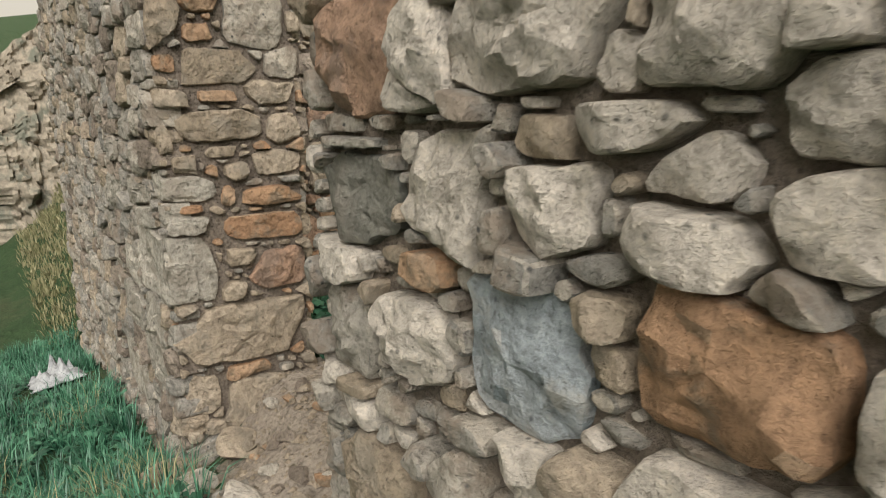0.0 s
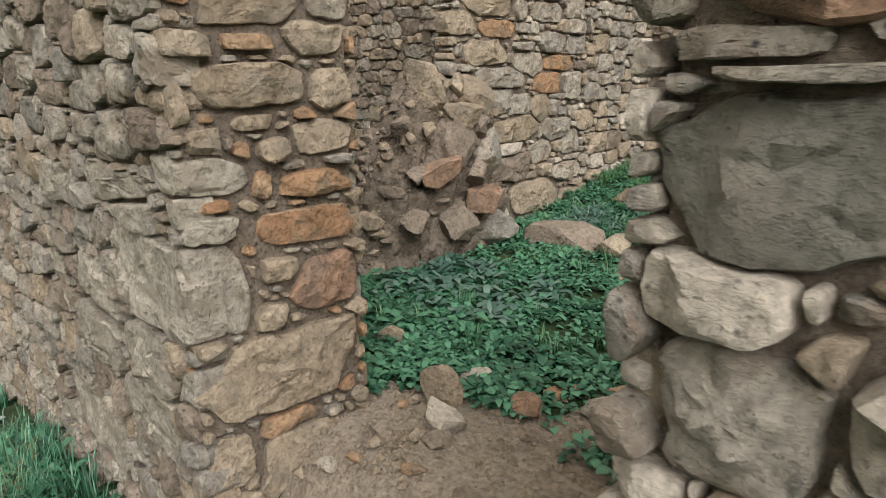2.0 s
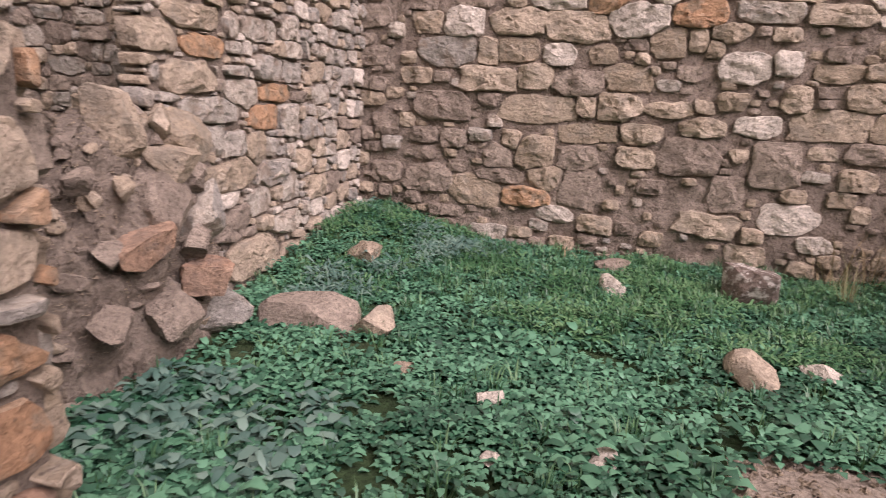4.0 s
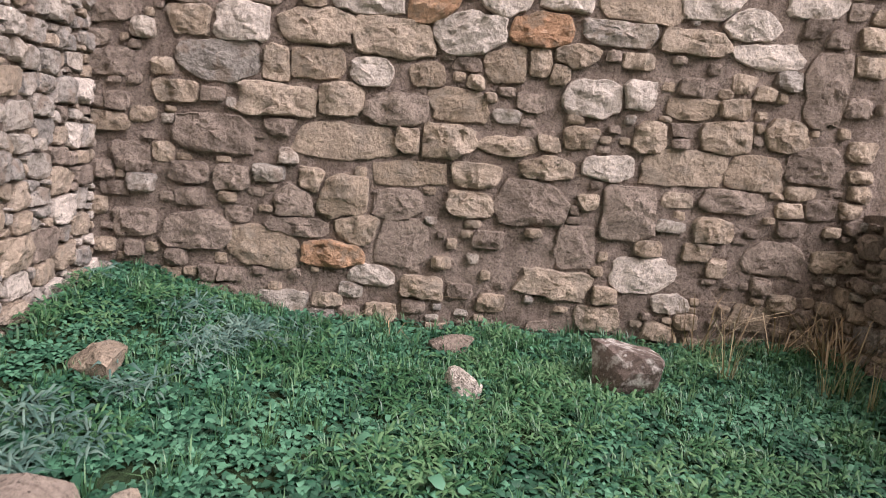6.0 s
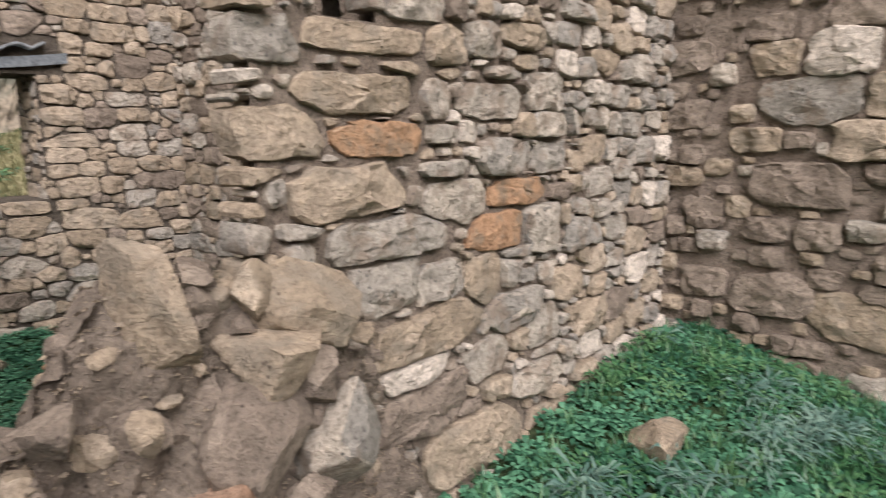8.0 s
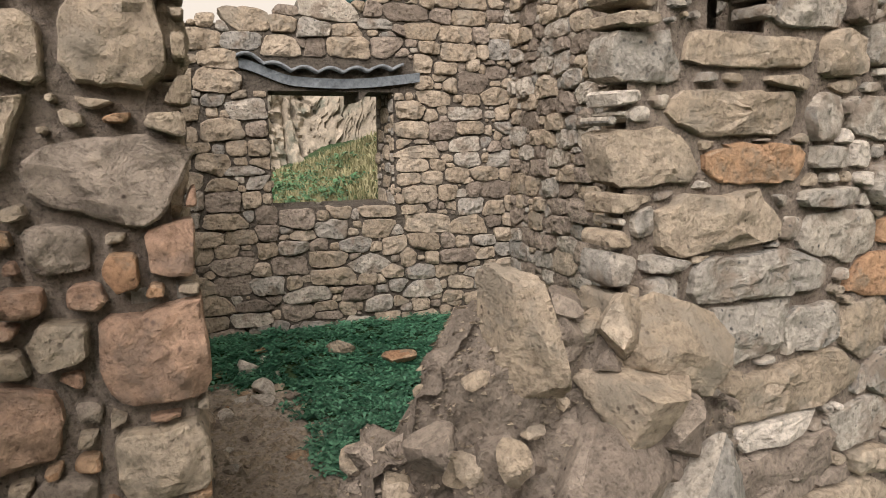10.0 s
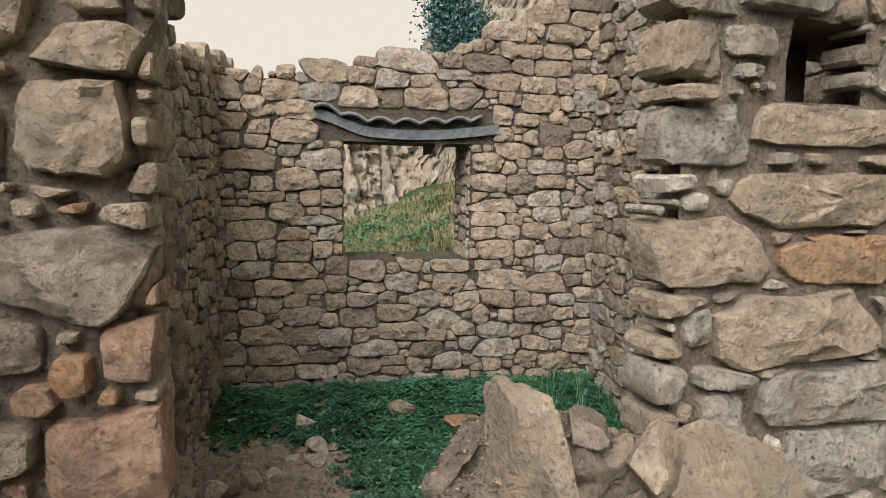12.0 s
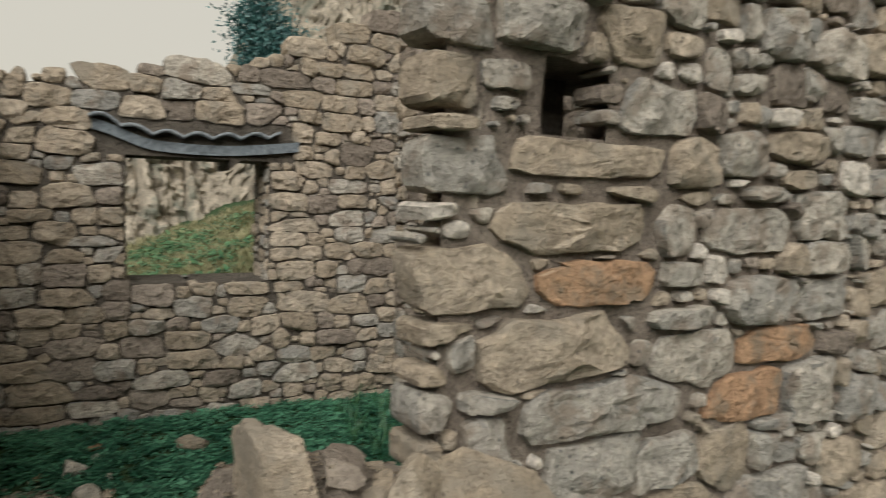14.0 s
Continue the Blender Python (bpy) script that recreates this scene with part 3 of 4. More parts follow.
# ---- back wall of the first room: stones half sunk in earth mortar ----
bw_top = broken(flat(2.75), 0.15, 1.2, 9)
wall = core("wall_north", "rubble wall with stones set deep in brown earth mortar", (-5.1, 7.145), (1.6, 7.145), (1.6, 7.75), (-5.1, 7.75), flat(-0.4), bw_top, M["plaster"], step=0.05, relief=0.035)
K = []
for px, pz, a, b, m in (
    (-2.56, 2.23, 0.258, 0.102, 'pale'),
    (-2.14, 2.24, 0.16, 0.119, 'orange'),
    (-1.65, 2.29, 0.177, 0.102, 'pale'),
    (-1.26, 2.33, 0.211, 0.093, 'pale'),
    (-0.78, 2.33, 0.263, 0.126, 'tan'),
    (-0.33, 2.37, 0.192, 0.117, 'pale'),
    (-3.72, 2.0, 0.136, 0.087, 'tan'),
    (-3.37, 2.02, 0.181, 0.113, 'pale'),
    (-2.9, 2.02, 0.252, 0.113, 'tan'),
    (-2.37, 1.98, 0.26, 0.122, 'tan'),
    (-1.86, 2.06, 0.232, 0.129, 'pale'),
    (-1.38, 2.12, 0.231, 0.103, 'orange'),
    (-0.9, 2.14, 0.247, 0.077, 'grey'),
    (-0.4, 2.12, 0.229, 0.094, 'tan'),
    (-0.01, 2.24, 0.175, 0.102, 'pale'),
    (-3.5, 1.76, 0.246, 0.115, 'grey'),
    (-3.15, 1.77, 0.082, 0.115, 'tan'),
    (-2.85, 1.79, 0.182, 0.097, 'tan'),
    (-2.53, 1.77, 0.136, 0.097, 'pale'),
    (-2.14, 1.78, 0.108, 0.079, 'tan'),
    (-1.62, 1.88, 0.144, 0.105, 'tan'),
    (-1.39, 1.91, 0.072, 0.079, 'tan'),
):
    K.append((px + 4.45, pz, a, b, m))
for px, pz, a, b, m in (
    (-1.14, 1.97, 0.134, 0.069, 'tan'),
    (0.12, 2.06, 0.203, 0.077, 'pale'),
    (-3.13, 1.53, 0.23, 0.108, 'tan'),
    (-2.7, 1.57, 0.137, 0.099, 'tan'),
    (-2.32, 1.53, 0.192, 0.099, 'brown'),
    (-1.92, 1.58, 0.182, 0.116, 'tan'),
    (-1.0, 1.71, 0.189, 0.115, 'pale'),
    (-0.71, 1.74, 0.099, 0.088, 'pale'),
    (-0.34, 1.69, 0.152, 0.071, 'tan'),
    (-2.67, 1.29, 0.324, 0.11, 'tan'),
    (-2.23, 1.34, 0.083, 0.082, 'tan'),
    (-1.97, 1.36, 0.174, 0.119, 'tan'),
    (-3.56, 1.26, 0.233, 0.129, 'brown'),
    (-1.08, 1.44, 0.109, 0.072, 'tan'),
    (-0.61, 1.47, 0.109, 0.108, 'tan'),
    (-1.54, 1.34, 0.174, 0.064, 'tan'),
    (-2.98, 0.87, 0.132, 0.104, 'brown'),
    (-2.88, 1.01, 0.084, 0.084, 'tan'),
    (-2.68, 0.91, 0.169, 0.123, 'tan'),
    (-2.22, 1.11, 0.241, 0.074, 'tan'),
    (-1.76, 1.13, 0.167, 0.074, 'tan'),
    (-1.28, 1.21, 0.165, 0.083, 'tan'),
):
    K.append((px + 4.45, pz, a, b, m))
for px, pz, a, b, m in (
    (-0.84, 1.26, 0.165, 0.083, 'pale'),
    (-0.37, 1.29, 0.291, 0.11, 'tan'),
    (0.14, 1.29, 0.191, 0.11, 'tan'),
    (0.54, 1.35, 0.199, 0.127, 'brown'),
    (-1.77, 0.93, 0.149, 0.085, 'tan'),
    (-1.36, 0.97, 0.232, 0.15, 'brown'),
    (-0.7, 0.96, 0.176, 0.169, 'brown'),
    (0.01, 1.09, 0.22, 0.084, 'brown'),
    (-3.18, 0.52, 0.22, 0.127, 'tan'),
    (-2.72, 0.51, 0.219, 0.097, 'orange'),
    (-2.28, 0.61, 0.208, 0.135, 'brown'),
    (-2.53, 0.68, 0.151, 0.096, 'tan'),
    (-2.43, 0.37, 0.143, 0.069, 'pale'),
    (-3.68, 0.61, 0.201, 0.116, 'brown'),
    (-1.03, 0.69, 0.131, 0.153, 'brown'),
    (-1.14, 0.41, 0.227, 0.098, 'tan'),
    (-0.52, 0.52, 0.188, 0.116, 'pale'),
    (-0.08, 0.88, 0.129, 0.075, 'tan'),
    (0.35, 0.7, 0.176, 0.105, 'brown'),
    (-0.31, 0.33, 0.123, 0.069, 'pale'),
    (0.52, 1.87, 0.147, 0.218, 'brown'),
    (-0.08, 1.52, 0.153, 0.099, 'tan'),
):
    K.append((px + 4.45, pz, a, b, m))
for px, pz, a, b, m in (
    (0.31, 1.56, 0.144, 0.098, 'tan'),
    (0.37, 2.42, 0.173, 0.092, 'pale'),
    (-2.28, 0.89, 0.15, 0.095, 'brown'),
    (-2.96, 0.67, 0.199, 0.069, 'brown'),
    (-2.9, 2.23, 0.08, 0.077, 'tan'),
):
    K.append((px + 4.45, pz, a, b, m))
rubble_face(wall, (-4.45, 7.14, 0), (1, 0, 0), (0, -1, 0), 5.4, flat(-0.1), bw_top, ((0.10, 0.16, 0.06, 0.09, 8), (0.06, 0.10, 0.04, 0.06, 40), (0.03, 0.055, 0.02, 0.035, 60)), (("brown", 4), ("grey", 1), ("tan", 5)), proud=0.055, gap=0.010, keys=K, fine=True, seed=31, inner=(2.2, 1.0), tight=0.98, grow=1.25, fill=0)

# ---- right-hand end wall of the first room ----
wall = core("wall_east", "rubble wall of pale stones closing the room", (0.95, 7.14), (0.95, 1.95), (1.5, 1.95), (1.5, 7.14), flat(-0.4), broken(flat(1.05), 0.12, 1.3, 12), M["mortar"])
rubble_face(wall, (0.93, 7.14, 0), (0, -1, 0), (-1, 0, 0), 5.19, flat(-0.1), flat(1.02), MID, (("brown", 3), ("grey", 3), ("tan", 2)), proud=0.045, gap=0.022, seed=41, most=120, inner=(0, 1))

# ---- cross wall between the rooms, north of its gap ----
cw_len = math.hypot(0.38, 3.34)
cw_along = Vector((0.38, -3.34, 0)).normalized()
cw_out = Vector((3.34, 0.38, 0)).normalized()
cw_top = broken(flat(2.72), 0.12, 1.6, 15)
wall = core("wall_cross_north", "coursed rubble cross wall with a broken stone end at the gap", (-4.03, 3.88), (-4.42, 7.14), (-4.95, 7.14), (-4.52, 4.26), flat(-0.4), lambda u: cw_top(cw_len - u), M["mortar"], step=0.05, relief=0.025, holes=((0.30, 0.54, 1.99, 2.19),))
# block added to close the hole; its dark colour stands for the deep shade inside
nv = [(-4.34 + dx, 4.27 + dy, 2.09 + dz) for dx in (0, -0.1) for dy in (-0.18, 0.18) for dz in (-0.12, 0.12)]
part("plug", mesh_from("plug", nv, [(0, 1, 3, 2), (4, 6, 7, 5), (0, 4, 5, 1), (2, 3, 7, 6), (0, 2, 6, 4), (1, 5, 7, 3)], M["gap"], smooth=False), wall, "dark block added at the back of a hole in the wall for its shade")
K = []
for py, pz, a, b, m in (
    (3.89, 1.89, 0.151, 0.077, 'grey'),
    (4.35, 1.94, 0.311, 0.068, 'tan'),
    (4.29, 1.75, 0.331, 0.079, 'tan'),
    (4.71, 1.74, 0.089, 0.078, 'grey'),
    (5.07, 1.74, 0.252, 0.078, 'grey'),
    (3.9, 1.74, 0.044, 0.028, 'pale'),
    (3.95, 1.62, 0.17, 0.095, 'tan'),
    (4.41, 1.59, 0.231, 0.07, 'orange'),
    (4.75, 1.61, 0.104, 0.04, 'grey'),
    (4.25, 1.42, 0.288, 0.097, 'tan'),
    (3.93, 1.43, 0.046, 0.056, 'grey'),
    (4.82, 1.33, 0.218, 0.096, 'grey'),
    (5.29, 1.33, 0.273, 0.064, 'orange'),
    (4.73, 1.47, 0.191, 0.039, 'grey'),
    (5.13, 1.18, 0.216, 0.097, 'orange'),
    (4.48, 1.23, 0.43, 0.086, 'grey'),
    (5.52, 1.14, 0.174, 0.12, 'grey'),
    (4.39, 1.05, 0.192, 0.103, 'grey'),
    (4.72, 1.01, 0.146, 0.089, 'grey'),
    (5.02, 0.97, 0.136, 0.119, 'tan'),
    (5.23, 0.96, 0.07, 0.074, 'grey'),
    (4.66, 0.81, 0.371, 0.124, 'tan'),
):
    K.append((7.14 - py, pz, a, b, m))
for py, pz, a, b, m in (
    (5.28, 0.78, 0.26, 0.103, 'grey'),
    (4.57, 0.68, 0.198, 0.063, 'pale'),
    (4.63, 0.51, 0.29, 0.101, 'brown'),
    (5.06, 0.6, 0.162, 0.102, 'grey'),
    (5.49, 0.38, 0.277, 0.092, 'grey'),
    (4.96, 0.22, 0.426, 0.145, 'tan'),
    (5.01, 1.99, 0.122, 0.074, 'grey'),
    (5.33, 2.03, 0.193, 0.057, 'tan'),
    (5.18, 1.86, 0.136, 0.031, 'grey'),
    (5.53, 1.8, 0.191, 0.09, 'grey'),
    (5.58, 1.64, 0.179, 0.059, 'grey'),
    (5.18, 1.51, 0.209, 0.083, 'grey'),
    (5.58, 1.49, 0.185, 0.078, 'grey'),
    (5.79, 0.82, 0.177, 0.098, 'tan'),
    (5.54, 0.65, 0.169, 0.124, 'grey'),
    (5.68, 0.15, 0.299, 0.083, 'tan'),
):
    K.append((7.14 - py, pz, a, b, m))
rubble_face(wall, (-4.40, 7.14, 0), cw_along, cw_out, cw_len, flat(-0.1), cw_top, MID, (("grey", 5), ("pale", 1), ("tan", 3), ("brown", 1)), proud=0.05, gap=0.018, keys=K, fine=True, seed=51, course=0.15, inner=(2.0, 1.1), holes=((2.79, 3.03, 1.99, 2.19),))
rubble_face(wall, (-4.52, 4.24, 0), (0.46, -0.37, 0), (-0.37, -0.46, 0), 0.54, flat(0.0), flat(2.6), ((0.17, 0.26, 0.10, 0.15, 80), *BIG), (("grey", 4), ("tan", 2)), proud=0.05, fine=True, seed=52, fill=70)

# ---- cross wall south of the gap ----
wall = core("wall_cross_south", "rubble pier of ochre and grey stones at the gap", (-3.945, 1.9), (-3.945, 2.69), (-4.45, 2.66), (-4.45, 2.0), flat(-0.4), broken(flat(2.75), 0.1, 2, 18), M["mortar"], step=0.04, relief=0.025)
K = []
for py, pz, a, b, m in (
    (2.6, 1.86, 0.103, 0.098, 'tan'),
    (2.63, 2.01, 0.092, 0.045, 'tan'),
    (2.58, 1.6, 0.144, 0.095, 'brown'),
    (2.71, 1.45, 0.079, 0.063, 'red'),
    (2.59, 1.42, 0.039, 0.047, 'orange'),
    (2.66, 1.23, 0.116, 0.128, 'red'),
    (2.66, 1.0, 0.125, 0.093, 'tan'),
    (2.52, 1.37, 0.043, 0.034, 'red'),
    (2.5, 1.12, 0.036, 0.034, 'brown'),
    (2.47, 1.27, 0.06, 0.053, 'tan'),
    (2.45, 0.93, 0.067, 0.057, 'brown'),
    (2.65, 0.79, 0.136, 0.1, 'tan'),
    (2.48, 1.47, 0.07, 0.059, 'brown'),
):
    K.append((py - 1.90, pz, a, b, m))
rubble_face(wall, (-3.93, 1.90, 0), (0, 1, 0), (1, 0, 0), 0.85, flat(-0.1), flat(2.75), BIG, (("tan", 4), ("orange", 2), ("red", 2)), proud=0.055, keys=K, fine=True, seed=61)
rubble_face(wall, (-3.94, 2.70, 0), (-1, -0.06, 0), (-0.06, 1, 0), 0.49, flat(-0.1), flat(2.7), ((0.10, 0.20, 0.08, 0.14, 80), *BIG), (("tan", 3), ("grey", 2), ("brown", 2)), proud=0.045, fine=True, seed=62, fill=70)

# ---- second room: west wall with the window, north wall ----
WIN = (3.31, 4.26, 1.18, 2.04)
w2_top = lambda y: interp(y, ((2.4, 2.46), (3.18, 2.56), (3.85, 2.67), (4.33, 2.78), (4.68, 2.96), (5.2, 3.16)))
hole = (WIN[0] - 1.95, WIN[1] - 1.95, WIN[2], WIN[3])
wall = core("wall_west", "coursed rubble wall with a small window opening under a tile lintel", (-7.57, 1.95), (-7.57, 5.6), (-8.1, 5.6), (-8.1, 1.95), flat(-2.0), lambda u: w2_top(u + 1.95) - 0.05, M["gap"], relief=0.01, holes=(hole,))
lintel = (1.19, 2.47, WIN[3], 2.28)
rubble_face(wall, (-7.57, 1.95, 0), (0, 1, 0), (1, 0, 0), 3.45, flat(0.05), lambda u: w2_top(u + 1.95), COURSED, (("brown", 2), ("grey", 2), ("tan", 7)), proud=0.04, gap=0.007, holes=(hole, lintel), fine=True, seed=71, course=0.125, inner=(1.8, 1.6), deep=0.2)
for u, out_, s in ((WIN[0], (0, 1, 0), 72), (WIN[1], (0, -1, 0), 73)):
    rubble_face(wall, (-8.08, u, 0), (1, 0, 0), out_, 0.5, flat(WIN[2]), flat(WIN[3]), SMALL, (("tan", 3), ("grey", 3)), proud=0.02, seed=s)
rubble_face(wall, (-8.1, 5.6, 0), (0, -1, 0), (-1, 0, 0), 3.65, flat(-2), lambda u: w2_top(5.6 - u), MID, (("grey", 3), ("tan", 1)), proud=0.04, holes=((5.6 - WIN[1], 5.6 - WIN[0], WIN[2], WIN[3]),), seed=74, most=0)
n2_top = lambda x: interp(x, ((-7.6, 3.16), (-6.6, 3.2), (-4.5, 2.8)))
wall = core("wall_inner_north", "coursed rubble side wall of the second room", (-7.9, 5.26), (-4.3, 5.26), (-4.3, 5.8), (-7.9, 5.8), flat(-0.6), lambda u: n2_top(u - 7.9) - 0.05, M["mortar"], relief=0.01)
rubble_face(wall, (-7.55, 5.26, 0), (1, 0, 0), (0, -1, 0), 3.1, flat(0.0), lambda u: n2_top(u - 7.55), COURSED, (("brown", 4), ("grey", 4), ("tan", 3)), proud=0.045, gap=0.010, fine=True, seed=81, course=0.13, inner=(0.5, 1.5), most=260)

# ---- collapsed masonry in the gap ----
heap_top = lambda y: interp(y, ((2.72, 0.02), (2.86, 0.42), (3.0, 0.70), (3.16, 0.97), (3.34, 1.20), (3.5, 1.29), (3.75, 1.22), (4.1, 1.14), (4.3, 0.98), (4.55, 0.45), (4.75, 0.0)))
heap_back = lambda y: interp(y, ((2.72, -4.15), (3.3, -4.3), (4.0, -4.36), (4.75, -4.36)))
heap_foot = lambda y: interp(y, ((2.72, -3.95), (3.1, -3.74), (3.6, -3.63), (4.0, -3.70), (4.3, -3.92), (4.75, -4.12)))


def heap_point(y, k):
    """A point of the mound's skin: k runs from its foot in the first room (0) over the crest (0.5) to its foot in the second (1)."""
    top, foot, back = heap_top(y), heap_foot(y), heap_back(y)
    crest = foot + 0.42 * (back - foot)
    if k < 0.5:
        f = k / 0.5
        x, z = foot + (crest - foot) * f ** 1.7, -0.2 + (top + 0.2) * (1 - (1 - f) ** 1.7)
    else:
        f = (k - 0.5) / 0.5
        x, z = crest + (back - crest) * f ** 0.6, top - (top + 0.2) * f ** 2.2
    w = Vector((x, y, z))
    near, _cell = noise.voronoi(w * 5.0 + Vector((3.3, 0, 0)))
    lump = 0.13 * fbm(w, 2.6, 4.0) + 0.09 * fbm(w, 7.0, 2.0) + 0.035 * fbm(w, 25.0, 1.0) + 0.16 * (0.3 - near[0]) + 0.014 * noise.noise(w * 70.0)
    out = Vector((0.8 if k < 0.5 else -0.8, -0.35 if y < 3.3 else 0.1, 0.5))
    return w + out * (lump - 0.02)


hy = [2.72 + 2.03 * i / 150 for i in range(151)]
hv = [heap_point(y, k / 110) for y in hy for k in range(111)]
hf = [(i * 111 + k, (i + 1) * 111 + k, (i + 1) * 111 + k + 1, i * 111 + k + 1) for i in range(150) for k in range(110)]
heap = new("masonry_stump", mesh_from("masonry_stump", hv, hf, M["rubble"], sharp=35))
tagged(heap, "stump of collapsed masonry, stones and earth filling half the gap", "rubble")


def rock(name, label, x, y, size, mat, seed, z=None, turn=(0, 0, 0), sink=0.25, group="", detail=3):
    """A loose stone: a ball cut by random planes and roughened."""
    r = random.Random(seed)
    bm = bmesh.new()
    bmesh.ops.create_icosphere(bm, subdivisions=detail, radius=1.0)
    planes = [(Vector((r.gauss(0, 1), r.gauss(0, 1), r.gauss(0, 1))).normalized(), r.uniform(0.42, 0.74)) for _ in range(15)]
    for v in bm.verts:
        p = v.co.copy()
        for nrm, d in planes:
            over = p.dot(nrm) - d
            if over > 0:
                p -= nrm * over
        p *= 1.27 + 0.07 * fbm(p, 1.6, seed) + 0.05 * noise.noise(p * 6 + Vector((seed, 0, 0))) + 0.035 * noise.noise(p * 14)
        v.co = Vector((p.x * size[0], p.y * size[1], p.z * size[2]))
    me = bpy.data.meshes.new(name)
    bm.to_mesh(me)
    bm.free()
    me.materials.append(M[mat])
    me.polygons.foreach_set("use_smooth", [True] * len(me.polygons))
    me.set_sharp_from_angle(angle=radians(20))
    ob = new(name, me)
    low = ground_z(x, y) if z is None else z
    ob.matrix_world = pose(x, y, low + size[2] * (0.8 - 2 * sink * 0.8), *turn)
    return tagged(ob, label, "rock", group)


rock("boulder", "tall upright tan block on the collapsed masonry", -3.84, 3.47, (0.11, 0.088, 0.21), "tan", 12119, 1.225 - 0.64 * 0.21, (10, -4, 0), sink=0.1, group="blocks of the collapsed wall", detail=4)
for x, y, z, size, mat, turn in (
    (-3.84, 3.92, 1.10, (0.15, 0.18, 0.16), "tan", (4, 0, 0)),
    (-3.82, 3.73, 1.19, (0.08, 0.07, 0.08), "tan", (20, 0, 10)),
    (-3.80, 3.76, 1.00, (0.15, 0.16, 0.11), "tan", (10, 15, 0)),
    (-3.74, 3.39, 0.92, (0.05, 0.045, 0.07), "tan", (20, 0, 15)),
    (-3.76, 3.64, 0.80, (0.17, 0.19, 0.16), "brown", (30, 10, 20)),
    (-3.76, 3.98, 0.70, (0.17, 0.16, 0.18), "grey", (10, 10, 40)),
    (-3.70, 3.44, 0.64, (0.15, 0.17, 0.12), "red", (15, 0, 10)),
    (-3.82, 3.90, 0.92, (0.12, 0.11, 0.15), "brown", (35, 0, 0)),
    (-3.84, 4.12, 1.00, (0.05, 0.05, 0.035), "tan", (0, 0, 30)),
    (-3.68, 3.85, 0.42, (0.13, 0.15, 0.14), "red", (0, 0, 130)),
    (-3.66, 3.55, 0.30, (0.14, 0.16, 0.13), "brown", (0, 20, 100)),
    (-3.74, 4.04, 0.18, (0.15, 0.17, 0.14), "grey", (0, 0, 20)),
    (-3.74, 3.30, 0.66, (0.08, 0.09, 0.06), "brown", (25, 0, 40)),
    (-3.78, 3.22, 0.98, (0.07, 0.08, 0.05), "brown", (40, 0, 10)),
    (-3.66, 3.22, 0.38, (0.10, 0.11, 0.08), "brown", (10, 0, 60)),
    (-3.84, 2.98, 0.38, (0.09, 0.08, 0.07), "tan", (0, 10, 25)),
    (-3.66, 3.78, 0.62, (0.09, 0.08, 0.10), "brown", (0, 30, 25)),
):
    rock("boulder", "rough broken block lodged in the collapsed masonry", x, y, size, mat, int(1000 * abs(x * y + z)), z - 0.64 * size[2], turn, sink=0.1, group="blocks of the collapsed wall", detail=4)

r = random.Random(17)
for _ in range(28):
    y, k, s = r.uniform(2.9, 4.2), r.uniform(0.08, 0.5), r.uniform(0.05, 0.11)
    p = heap_point(y, k)
    size = (s * 0.8, s * r.uniform(0.9, 1.5), s * r.uniform(0.6, 1.0))
    rock("boulder", "rough broken block lodged in the collapsed masonry", p.x - 0.35 * s, y, size, r.choice(("tan", "brown", "brown", "brown", "brown")), r.randint(1, 999), p.z - size[2], (r.uniform(-30, 30), r.uniform(-30, 30), r.uniform(-40, 40)), sink=0.0, group="blocks of the collapsed wall", detail=3)
for _ in range(120):
    y, k, s = r.uniform(2.85, 4.4), r.uniform(0.12, 0.62), r.uniform(0.012, 0.05)
    p = heap_point(y, k)
    size = (s * r.uniform(0.9, 1.4), s, s * r.uniform(0.6, 1.0))
    rock("rubble_stone", "small broken stone stuck in the collapsed masonry", p.x, y, size, r.choice(("tan", "brown", "brown", "brown")), r.randint(1, 999), p.z - 0.8 * size[2], (r.uniform(-30, 30), r.uniform(-30, 30), r.uniform(0, 180)), sink=0.0, group="small stones of the collapsed wall", detail=2)

